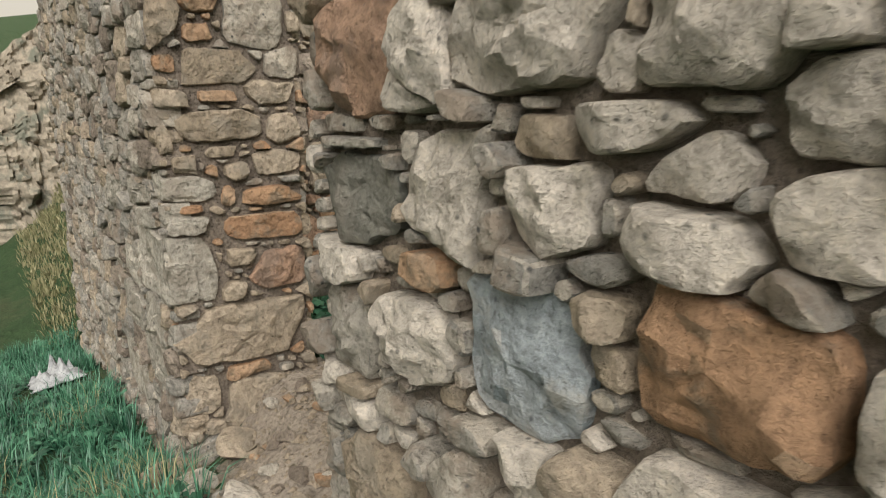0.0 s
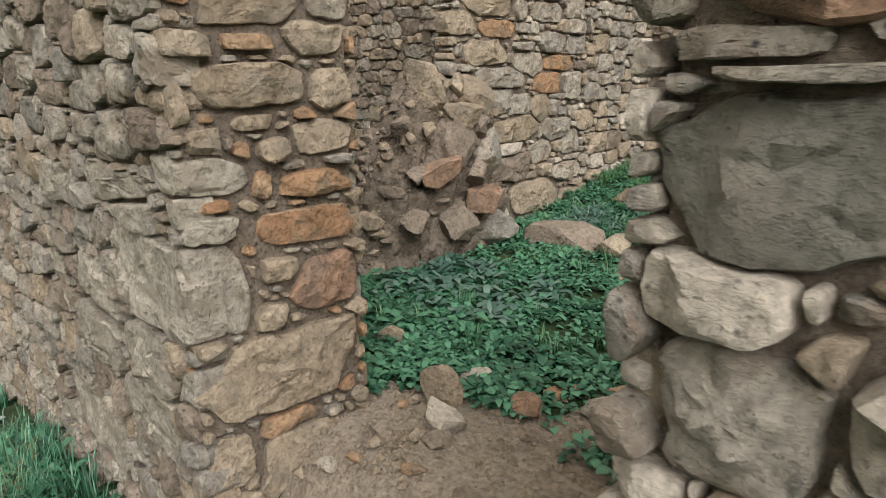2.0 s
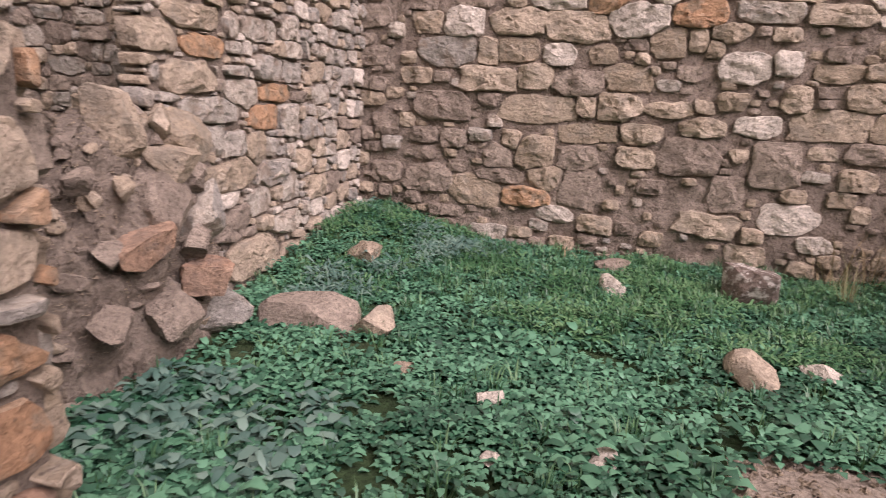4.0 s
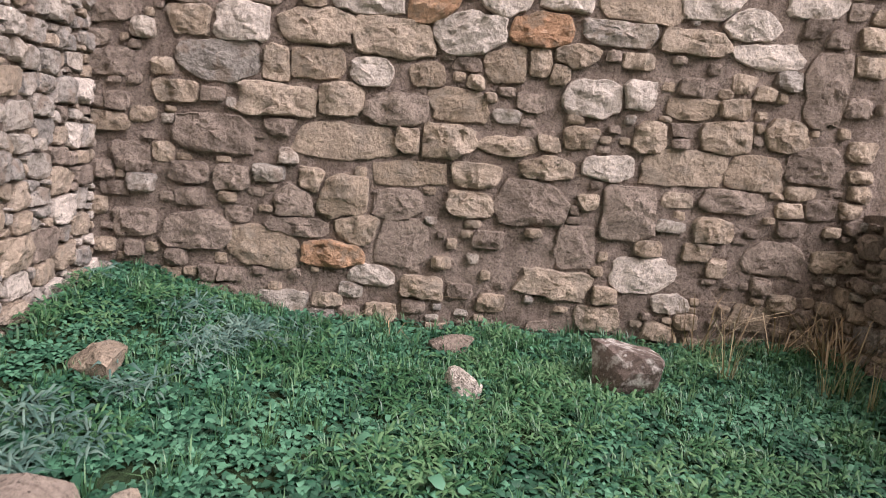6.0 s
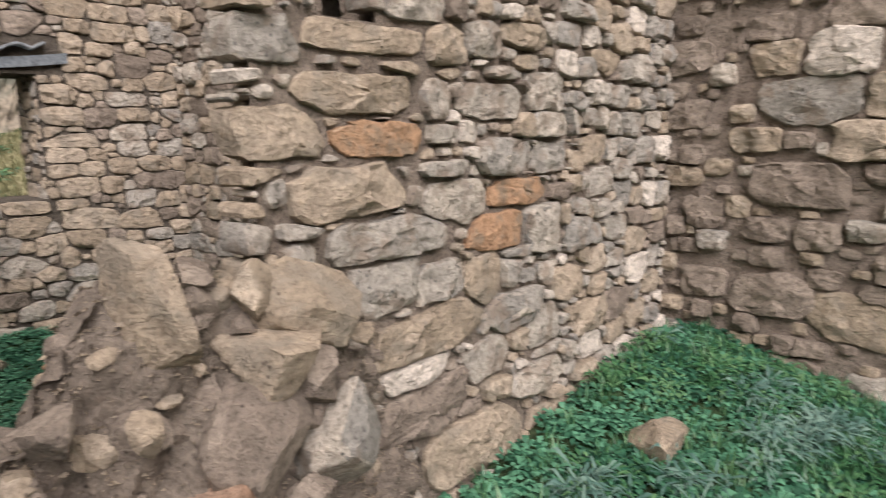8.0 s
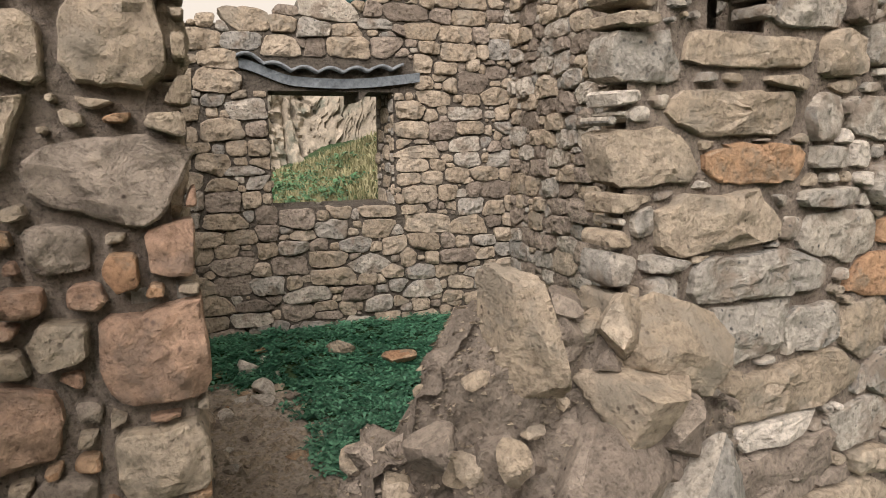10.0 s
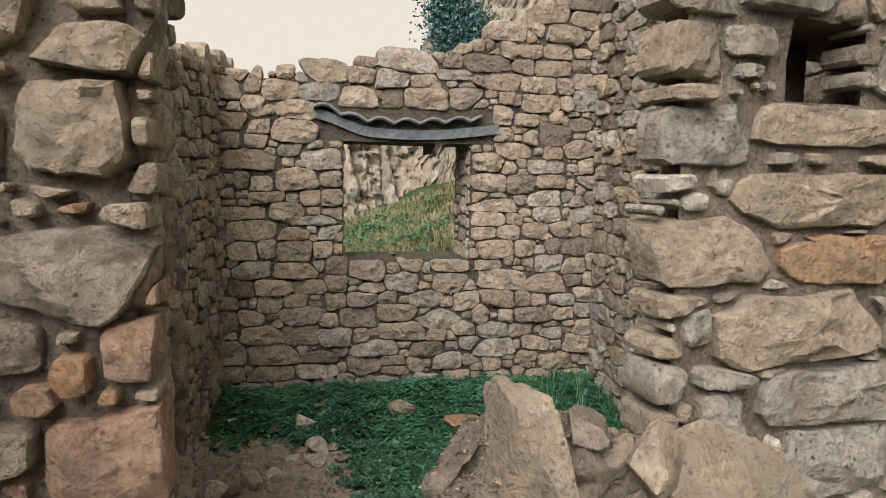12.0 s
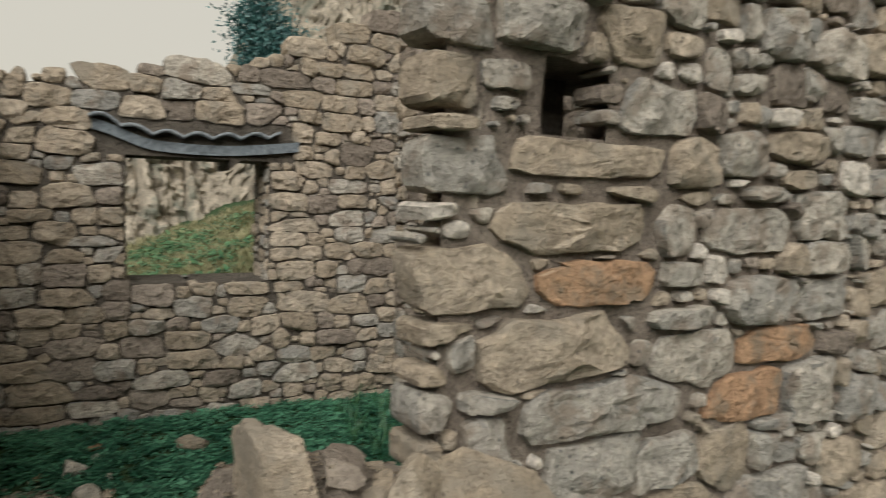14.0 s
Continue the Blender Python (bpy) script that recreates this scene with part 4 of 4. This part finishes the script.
# ---- loose stones on the ground ----
for x, y, size, mat, lab in (
    (-2.27, 2.12, (0.12, 0.09, 0.11), "tan", "angular tan stone on the trodden earth"),
    (-2.26, 2.33, (0.08, 0.065, 0.055), "pale", "small pale stone among the weeds"),
    (-1.95, 2.28, (0.085, 0.075, 0.065), "red", "reddish stone on the trodden earth"),
    (-2.1, 1.98, (0.115, 0.09, 0.07), "pale", "flat pale stone by the doorway"),
    (-1.74, 2.64, (0.10, 0.065, 0.05), "orange", "piece of orange brick on the soil"),
    (-1.75, 2.47, (0.09, 0.075, 0.065), "pale", "pale angular stone on the soil"),
    (-1.6, 2.48, (0.075, 0.065, 0.05), "pale", "pale angular stone on the soil"),
    (-2.89, 2.35, (0.09, 0.07, 0.05), "tan", "tan stone half hidden in weeds"),
    (-3.32, 4.42, (0.30, 0.23, 0.15), "brown", "flat weathered slab lying in the weeds"),
    (-2.98, 4.48, (0.18, 0.12, 0.10), "tan", "flat tan slab lying in the weeds"),
    (-0.92, 4.66, (0.16, 0.13, 0.10), "tan", "angular tan block in the weeds"),
    (-0.6, 4.8, (0.12, 0.09, 0.07), "pale", "pale stone in the weeds"),
    (-2.12, 3.77, (0.08, 0.06, 0.06), "pale", "pale stone poking out of the weeds"),
    (-2.62, 4.02, (0.09, 0.07, 0.05), "tan", "tan stone poking out of the weeds"),
    (-1.6, 3.48, (0.09, 0.06, 0.05), "pale", "pale stone poking out of the weeds"),
    (-1.98, 3.33, (0.06, 0.05, 0.04), "pale", "pale stone poking out of the weeds"),
    (-0.83, 6.15, (0.26, 0.22, 0.27), "lichen", "dark pitted boulder with white lichen"),
    (-1.80, 5.95, (0.12, 0.08, 0.09), "pale", "pale stone in front of the back wall"),
    (-3.62, 5.68, (0.24, 0.14, 0.10), "tan", "tan flat stone near the corner"),
    (-1.87, 6.6, (0.19, 0.12, 0.08), "brown", "brown stone at the foot of the wall"),
    (-0.20, 3.90, (0.10, 0.07, 0.05), "tan", "tan stone in the weeds"),
    (-7.08, 3.68, (0.13, 0.10, 0.065), "tan", "flat tan stone on the turf"),
    (-6.86, 4.03, (0.13, 0.09, 0.065), "orange", "flat orange stone on the turf"),
    (-6.98, 3.02, (0.09, 0.07, 0.07), "pale", "whitish stone on bare soil"),
    (-6.63, 3.11, (0.08, 0.07, 0.06), "pale", "whitish stone on bare soil"),
    (-6.54, 3.06, (0.09, 0.06, 0.04), "pale", "whitish stone on bare soil"),
    (-6.28, 2.74, (0.06, 0.05, 0.08), "tan", "small upright stone on bare soil"),
    (-6.2, 2.56, (0.10, 0.07, 0.05), "pale", "pale stone by the wall"),
    (-3.05, 0.52, (0.14, 0.10, 0.07), "tan", "tan stone on the grassy slope"),
    (-4.8, -0.1, (0.12, 0.10, 0.07), "pale", "pale stone on the grassy slope"),
    (-2.2, 1.06, (0.17, 0.12, 0.08), "tan", "tan stone at the foot of the jamb"),
    (-2.02, 1.12, (0.12, 0.10, 0.06), "pale", "pale stone on the threshold"),
    (-1.72, 1.25, (0.10, 0.08, 0.05), "pale", "pale stone on the threshold"),
    (-1.42, 1.35, (0.11, 0.09, 0.05), "tan", "tan stone on the threshold"),
    (-1.25, 1.12, (0.12, 0.09, 0.06), "pale", "pale stone on the threshold"),
    (-2.2, 1.4, (0.14, 0.10, 0.07), "tan", "tan stone fallen beside the jamb"),
):
    rock("stone_block" if size[0] > 0.12 else "loose_stone", lab, x, y, size, mat, int(997 * abs(x) + 31 * abs(y)), turn=(0, 0, 37 * (x + y) % 180), sink=0.2, group="loose stones")

r = random.Random(23)
for _ in range(110):
    x, y = r.choice(((r.uniform(-2.4, -1.0), r.uniform(1.0, 2.7)), (r.uniform(-2.4, -1.0), r.uniform(1.2, 2.0)), (r.uniform(-7.2, -5.0), r.uniform(2.5, 3.3))))
    s = r.uniform(0.015, 0.055)
    rock("loose_stone", "small broken stone on bare soil", x, y, (s * 1.3, s, s * 0.6), r.choice(("tan", "pale", "brown", "grey", "orange")), r.randint(1, 999), turn=(0, 0, r.uniform(0, 180)), sink=0.25, group="loose stones", detail=2)

# gravel on the bare soil
r = random.Random(5)
gverts, gfaces = [], []
while len(gverts) < 5200 * 6:
    x, y = r.choice(((r.uniform(-3.0, -0.2), r.uniform(1.0, 4.0)), (r.uniform(-7.3, -4.4), r.uniform(2.1, 4.2))))
    if bare(x, y) < 0.3:
        continue
    s, z, o, a = r.uniform(0.004, 0.02) * r.uniform(0.6, 1.5) * (2.2 if r.random() < 0.07 else 1), ground_z(x, y), len(gverts), r.uniform(0, 3)
    ca, sa = math.cos(a) * s, math.sin(a) * s
    gverts += [(x + ca, y + sa, z), (x - sa * 0.8, y + ca * 0.8, z + s * 0.2), (x - ca, y - sa, z), (x + sa * 0.7, y - ca * 0.7, z), (x, y, z + s * 0.8), (x + ca * 0.4, y, z + s * 0.7)]
    gfaces += [(o + i, o + (i + 1) % 4, o + (4 if i % 2 else 5)) for i in range(4)] + [(o, o + 5, o + 4)]
for _ in range(4200):
    p = heap_point(r.uniform(2.8, 4.5), r.uniform(0.1, 0.7))
    s, o, a = r.uniform(0.004, 0.013) * (1.8 if r.random() < 0.08 else 1), len(gverts), r.uniform(0, 3)
    ca, sa = math.cos(a) * s, math.sin(a) * s
    gverts += [(p.x + ca, p.y + sa, p.z), (p.x - sa * 0.8, p.y + ca * 0.8, p.z - s * 0.3), (p.x - ca, p.y - sa, p.z), (p.x + sa * 0.7, p.y - ca * 0.7, p.z), (p.x + s * 0.6, p.y, p.z + s * 0.7), (p.x + s * 0.9, p.y, p.z + s * 0.3)]
    gfaces += [(o + i, o + (i + 1) % 4, o + (4 if i % 2 else 5)) for i in range(4)] + [(o, o + 5, o + 4)]
tagged(new("gravel", mesh_from("gravel", gverts, gfaces, M["tan"], smooth=False)), "loose gravel and chippings on bare soil", "gravel", kind="stuff")

# ---- lintel of curved tiles over the window ----
lint = tagged(new("window_lintel"), "dark fibre-cement slab and row of curved tiles over the window", "lintel", kind="structure")
vs, fs = [], []
for k in range(29):
    y = 3.12 + 1.34 * k / 28
    sag = -0.06 * math.sin(math.pi * k / 28) + 0.07 * smoothstep(8, 0, k)
    for x, z in ((-7.535, 2.10), (-7.535, 2.17), (-8.05, 2.17), (-8.05, 2.10)):
        vs.append((x + 0.02 * noise.noise(Vector((y * 3, x, 1))), y, z + sag + 0.02))
    if k:
        o = 4 * (k - 1)
        fs += [(o + i, o + (i + 1) % 4, o + 4 + (i + 1) % 4, o + 4 + i) for i in range(4)]
fs += [(0, 1, 2, 3), (115, 114, 113, 112)]
part("slab", mesh_from("slab", vs, fs, M["tile"], smooth=False), lint)
vs, fs = [], []
for k in range(97):
    y = 3.10 + 1.22 * k / 96
    sag = -0.04 * math.sin(math.pi * k / 96) + 0.06 * smoothstep(30, 0, k)
    wave = 0.035 * abs(math.sin((y - 3.1) * math.pi / 0.19))
    for x, z in ((-7.49, 0.0), (-7.49, 0.022), (-7.9, 0.022), (-7.9, 0.0)):
        vs.append((x + 0.015 * noise.noise(Vector((y * 5, 2, 1))), y, 2.20 + z + wave + sag))
    if k:
        o = 4 * (k - 1)
        fs += [(o + i, o + (i + 1) % 4, o + 4 + (i + 1) % 4, o + 4 + i) for i in range(4)]
part("tile_row", mesh_from("tile_row", vs, fs, M["tile"]), lint, "row of curved dark tiles")


# ---- distance: cliff and outcrops beyond the window ----
def cliff(name, label, path, heights, seed, depth=3.0, mat="cliff"):
    vs, fs = [], []
    n, rows = len(path), 90
    for i, (x, y) in enumerate(path):
        for k in range(rows + 1):
            t = k / rows
            z = -2.5 + (heights[i] + 2.5) * t
            w = Vector((x, y, z))
            near, cell = noise.voronoi(Vector((x * 0.3 + seed, y * 1.7 + 0.3 * z, z * 0.8)))
            crack = near[1] - near[0]
            crag = 0.5 * fbm(w, 0.3, seed) + 0.2 * noise.cell(cell[0] * 7.3) - 0.12 * (1 - smoothstep(0.02, 0.14, crack)) + 0.3 * fbm(w, 3.4, seed) + 0.16 * fbm(w, 9.0, seed)
            vs.append((x + crag - depth * t * t * 0.4, y + 0.15 * crag, z + 0.5 * fbm(w, 0.5, seed) * t))
        vs.append((x - depth * 3, y, heights[i] - 1.0))
    m = rows + 2
    for i in range(n - 1):
        fs += [(i * m + k, (i + 1) * m + k, (i + 1) * m + k + 1, i * m + k + 1) for k in range(m - 1)]
    return tagged(new(name, mesh_from(name, vs, fs, M[mat], sharp=30)), label, "cliff", kind="structure")


ys = axis(((-14, 1, 0.3), (1, 9, 0.05), (9, 28, 0.4)))
cliff("backdrop_cliff", "craggy grey limestone cliff above the grassy slope", [(-15.5 - 0.10 * abs(y - 4) + 0.5 * math.sin(y * 0.9), y) for y in ys], [interp(y, ((-14, -0.6), (-6, 0.2), (-1, 1.2), (2, 2.6), (5.5, 3.0), (5.9, 3.5), (6.3, 5.0), (6.8, 6.6), (7.6, 8.4), (9.0, 9.0), (36, 10))) + 0.5 * fbm((0, y, 4), 1.1) for y in ys], 3.0)


# ---- plants ----
def blades(name, label, spots, mat, tall, wide, spread, count, seed, bend=0.5, leafy=False, category="plants"):
    """Many leaves as one object: each a folded, bent blade."""
    r = np.random.RandomState(seed)
    pts = np.repeat(np.array(spots), count, axis=0)
    n = len(pts)
    az = r.uniform(0, 2 * np.pi, n)
    ln = tall * r.uniform(0.35, 1.3, n)
    wd = wide * r.uniform(0.6, 1.3, n)
    lift = r.uniform(-0.1, 1.5, n) if leafy else r.uniform(0.7, 1.0, n)
    d = np.stack([np.cos(az), np.sin(az), np.zeros(n)], 1)
    s = np.stack([-np.sin(az), np.cos(az), np.zeros(n)], 1)
    up = np.array([0, 0, 1.0])
    base = pts + d * (r.uniform(0, spread, n))[:, None]
    if leafy:
        rise = tall * r.uniform(0.0, 0.9, n)
        base = base + up * rise[:, None]
        mid = base + d * (ln * 0.5)[:, None] + up * (ln * 0.35 * lift)[:, None]
        tip = base + d * ln[:, None] + up * (ln * (0.30 * lift - bend * 0.4))[:, None]
        sagv = up * (wd * 0.22)[:, None]
        fore = base * 0.22 + tip * 0.78 + up * (ln * 0.08)[:, None]
        back = base * 0.62 + mid * 0.38
        v = np.stack([base, back - s * wd[:, None] * 0.85, mid * 0.6 + fore * 0.4 - s * wd[:, None] + sagv, tip, mid * 0.6 + fore * 0.4 + s * wd[:, None] + sagv, back + s * wd[:, None] * 0.85, mid], 1)
        tri = np.array([(0, 6, 1), (1, 6, 2), (2, 6, 3), (3, 6, 4), (4, 6, 5), (5, 6, 0)])
    else:
        lean = bend * r.uniform(0.1, 1.0, n)
        mid = base + d * (ln * 0.35 * lean)[:, None] + up * (ln * 0.6)[:, None]
        tip = base + d * (ln * 0.95 * lean)[:, None] + up * (ln * (1.0 - 0.35 * lean))[:, None]
        v = np.stack([base - s * wd[:, None], base + s * wd[:, None], mid - s * wd[:, None] * 0.7, mid + s * wd[:, None] * 0.7, tip], 1)
        tri = np.array([(0, 1, 3), (0, 3, 2), (2, 3, 4)])
    k = v.shape[1]
    faces = (np.arange(n)[:, None, None] * k + tri[None]).reshape(-1, 3)
    me = bpy.data.meshes.new(name)
    me.vertices.add(n * k)
    me.vertices.foreach_set("co", v.reshape(-1).astype(np.float32))
    me.loops.add(len(faces) * 3)
    me.loops.foreach_set("vertex_index", faces.reshape(-1).astype(np.int32))
    me.polygons.add(len(faces))
    me.polygons.foreach_set("loop_start", (np.arange(len(faces)) * 3).astype(np.int32))
    me.polygons.foreach_set("loop_total", np.full(len(faces), 3, np.int32))
    me.materials.append(mat)
    me.update(calc_edges=True)
    me.validate()
    return tagged(new(name, me), label, category, kind="stuff")


def scatter(n, x0, x1, y0, y1, keep, seed):
    r = random.Random(seed)
    out = []
    for _ in range(n):
        x, y = r.uniform(x0, x1), r.uniform(y0, y1)
        if r.random() < keep(x, y):
            out.append((x, y, ground_z(x, y) - 0.005 + 0.05 * max(0.0, fbm((x, y, 2), 2.4))))
    return out


def in_room1(x, y):
    return x > -3.95 - 0.1 * max(0, y - 4) and x < 0.9 and 1.95 < y < 7.1


heapish = lambda x, y: 2.72 < y < 4.75 and x < heap_foot(y) + 0.04
green1 = lambda x, y: 0.0 if not in_room1(x, y) or heapish(x, y) else (1 - bare(x, y)) ** 2
blades("broadleaf_weeds", "dense low broad-leaved green weeds", scatter(3700, -4.3, 0.9, 1.9, 7.1, lambda x, y: green1(x, y) * (0.5 + 0.9 * smoothstep(-0.25, 0.25, fbm((x, y, 1), 1.1))), 1), M["leaf"], 0.05, 0.016, 0.10, 36, 1, leafy=True)
blades("doorway_weeds", "sparse sprigs of green weeds on the trodden earth", scatter(130, -2.45, -1.0, 2.1, 2.75, lambda x, y: smoothstep(0.02, 0.2, fbm((x, y, 13), 2.0)), 31), M["leaf"], 0.06, 0.018, 0.06, 14, 31, leafy=True)
blades("large_weeds", "clumps of larger broad green leaves", scatter(1300, -4.3, 0.9, 2.0, 6.9, lambda x, y: green1(x, y) * smoothstep(5.6, 3.6, y) * smoothstep(0.0, 0.3, fbm((x, y, 5), 0.9)), 2), M["leaf"], 0.085, 0.028, 0.08, 12, 2, leafy=True)
blades("grass_tufts", "fine green grass among the weeds", scatter(5800, -4.3, 0.9, 1.9, 7.1, lambda x, y: green1(x, y) * (0.06 + 0.30 * smoothstep(4.4, 6.2, y)), 3), M["grass"], 0.12, 0.004, 0.05, 16, 3, bend=0.9)
blades("silvery_weeds", "feathery silver-green thistle leaves", scatter(430, -4.2, -2.7, 4.4, 6.7, lambda x, y: green1(x, y) * smoothstep(0.0, 0.2, fbm((x, y, 9), 1.3)), 4), M["silver"], 0.12, 0.006, 0.06, 18, 4, leafy=True)
blades("feathery_weeds", "fine feathery bright green weeds", scatter(1500, -4.2, 0.8, 4.8, 7.0, lambda x, y: green1(x, y) * smoothstep(-0.1, 0.25, fbm((x, y, 11), 1.2)), 24), M["grass"], 0.075, 0.007, 0.07, 30, 24, leafy=True)
blades("silvery_clump", "clump of grey-green mullein-like leaves", scatter(75, -3.6, -2.6, 2.6, 3.5, lambda x, y: 0.6 * green1(x, y), 14), M["silver"], 0.09, 0.021, 0.06, 10, 14, leafy=True)
blades("dry_stalks", "dry straw-coloured stalks along the wall foot", scatter(420, -3.3, 0.8, 6.6, 7.1, lambda x, y: smoothstep(-0.06, 0.25, fbm((x, y * 0.3, 2), 1.2)), 5), M["straw"], 0.5, 0.005, 0.08, 6, 5, bend=1.7)
blades("dry_grass", "yellowed grass tussock", scatter(60, -0.65, 0.6, 5.8, 6.7, lambda x, y: smoothstep(-0.05, 0.2, fbm((x, y, 4), 1.4)), 6), M["drygrass"], 0.36, 0.003, 0.05, 16, 6, bend=0.7)
green2 = lambda x, y: (1 - bare(x, y)) * (1.0 if -7.5 < x < -4.4 and 2.5 < y < 5.2 else 0.0)
blades("turf_grass", "short dark green turf in the second room", scatter(4200, -7.5, -4.4, 2.2, 5.2, green2, 7), M["leaf"], 0.035, 0.010, 0.05, 22, 7, leafy=True)
blades("tall_grass", "tufts of long green grass in the corner", scatter(90, -7.45, -5.2, 4.7, 5.2, lambda x, y: 0.7, 8), M["grass"], 0.17, 0.003, 0.05, 12, 8, bend=0.9)
lane_keep = lambda x, y: (1.0 if y < front_y(x) - 0.05 and not (-6.2 < x < -5.1 and 0.5 < y) else 0.0) * (1 if x < -2.1 else 0.4) * (0.35 + 0.8 * smoothstep(-0.2, 0.3, fbm((x, y, 6), 1.0)))
blades("lane_grass", "long green grass on the slope outside", scatter(6800, -9.0, 2.6, -1.6, 1.5, lane_keep, 9), M["leaf"], 0.20, 0.004, 0.08, 16, 9, bend=1.0)
blades("lane_weeds", "low green weeds outside the wall", scatter(2600, -9.0, -0.6, -1.6, 1.5, lane_keep, 10), M["leaf"], 0.08, 0.022, 0.08, 14, 10, leafy=True)
blades("lane_dry_grass", "dry grass stalks outside the wall", scatter(900, -5.0, -1.8, -0.4, 1.05, lambda x, y: lane_keep(x, y) * smoothstep(0.0, 0.2, fbm((x, y, 8), 1.3)), 11), M["drygrass"], 0.22, 0.0025, 0.06, 8, 11, bend=1.1)
blades("hill_grass", "yellow-green grass on the slope beyond the window", scatter(7000, -16, -8.6, 1.0, 9.5, lambda x, y: 1.0, 12), M["drygrass"], 0.12, 0.010, 0.15, 9, 12, bend=0.9)
blades("hill_weeds", "green weeds on the slope beyond the window", scatter(1100, -15, -8.6, 3.2, 7.5, lambda x, y: smoothstep(-0.05, 0.2, fbm((x, y, 3), 0.6)), 13), M["grass"], 0.11, 0.025, 0.15, 14, 13, leafy=True)


# ---- evergreen shrub against the crag beyond the wall ----
M["shrub"] = leaf_material("dark_blue_green_leaf", (0.012, 0.045, 0.045), (0.025, 0.085, 0.08), (0.06, 0.14, 0.125))
M["bark"] = material("grey_brown_bark", (0.10, 0.085, 0.07), (0.15, 0.13, 0.105), (0.20, 0.175, 0.145), grain=25, bump=0.8, island=0.0)


def shrub(x, y, z, tall, wide, seed):
    r = random.Random(seed)
    base = tagged(new("shrub"), "dark blue-green evergreen shrub growing on the crag", "shrub")
    base.location = (x, y, z)
    tips, vs, fs = [], [], []
    for k in range(9):
        a, lean = 6.283 * k / 9 + r.uniform(-0.3, 0.3), r.uniform(0.2, 1.0)
        end = Vector((math.cos(a) * wide * lean, math.sin(a) * wide * lean, tall * r.uniform(0.45, 1.0)))
        tips += [end * f for f in (0.5, 0.68, 0.84, 1.0)]
        for q in range(6):
            f, o = q / 5, len(vs)
            c, w = end * f + Vector((0, 0, 0.15 * math.sin(3.14 * f))), 0.06 * (1 - 0.85 * f)
            vs += [c + Vector((math.cos(t) * w, math.sin(t) * w, 0)) for t in (0, 1.257, 2.513, 3.77, 5.027)]
            if q:
                fs += [(o - 5 + i, o - 5 + (i + 1) % 5, o + (i + 1) % 5, o + i) for i in range(5)]
    part("trunk", mesh_from("trunk", vs, fs, M["bark"]), base, "thin forked grey-brown stems")
    vs, fs = [], []
    for tip in tips:
        spread = r.uniform(0.12, 0.22)
        for _ in range(280):
            p = tip + Vector((r.gauss(0, spread), r.gauss(0, spread), r.gauss(0, spread * 0.8)))
            d, e = Vector((r.gauss(0, 1), r.gauss(0, 1), r.gauss(0.4, 1))).normalized() * 0.07, Vector((r.gauss(0, 1), r.gauss(0, 1), r.gauss(0, 1))).normalized() * 0.022
            o = len(vs)
            vs += [p, p + d * 0.5 + e, p + d, p + d * 0.5 - e]
            fs.append((o, o + 1, o + 2, o + 3))
    part("crown", mesh_from("crown", vs, fs, M["shrub"], smooth=False), base, "dense small blue-green leaves")


shrub(-13.0, 5.38, 2.9, 1.9, 0.34, 3)

# ---- white rag lying against the wall outside ----
vs, fs = [], []
for i in range(31):
    for j in range(21):
        x, y = -6.05 + 0.70 * i / 30, 0.66 + 0.40 * j / 20
        edge = min(i, 30 - i, j * 1.4, (20 - j) * 1.4) / 10
        z = ground_z(x, y) + 0.05 + 0.20 * min(1.0, edge) * (0.25 + 1.3 * abs(noise.noise(Vector((x * 12 + y * 6, y * 15, 1)))))
        vs.append((x + 0.05 * noise.noise(Vector((y * 8, x * 5, 4))), y + 0.05 * noise.noise(Vector((x * 8, y * 5, 9))), z))
fs = [(i * 21 + j, (i + 1) * 21 + j, (i + 1) * 21 + j + 1, i * 21 + j + 1) for i in range(30) for j in range(20)]
M["rag"] = material("dirty_white_cloth", (0.27, 0.28, 0.28), (0.36, 0.37, 0.37), (0.46, 0.46, 0.45), grain=25, bump=0.3, island=0.0)
rag = new("rag", mesh_from("rag", vs, fs, M["rag"]))
rag.modifiers.new("thickness", "SOLIDIFY").thickness = 0.012
tagged(rag, "crumpled dirty white cloth lying in the grass", "cloth")
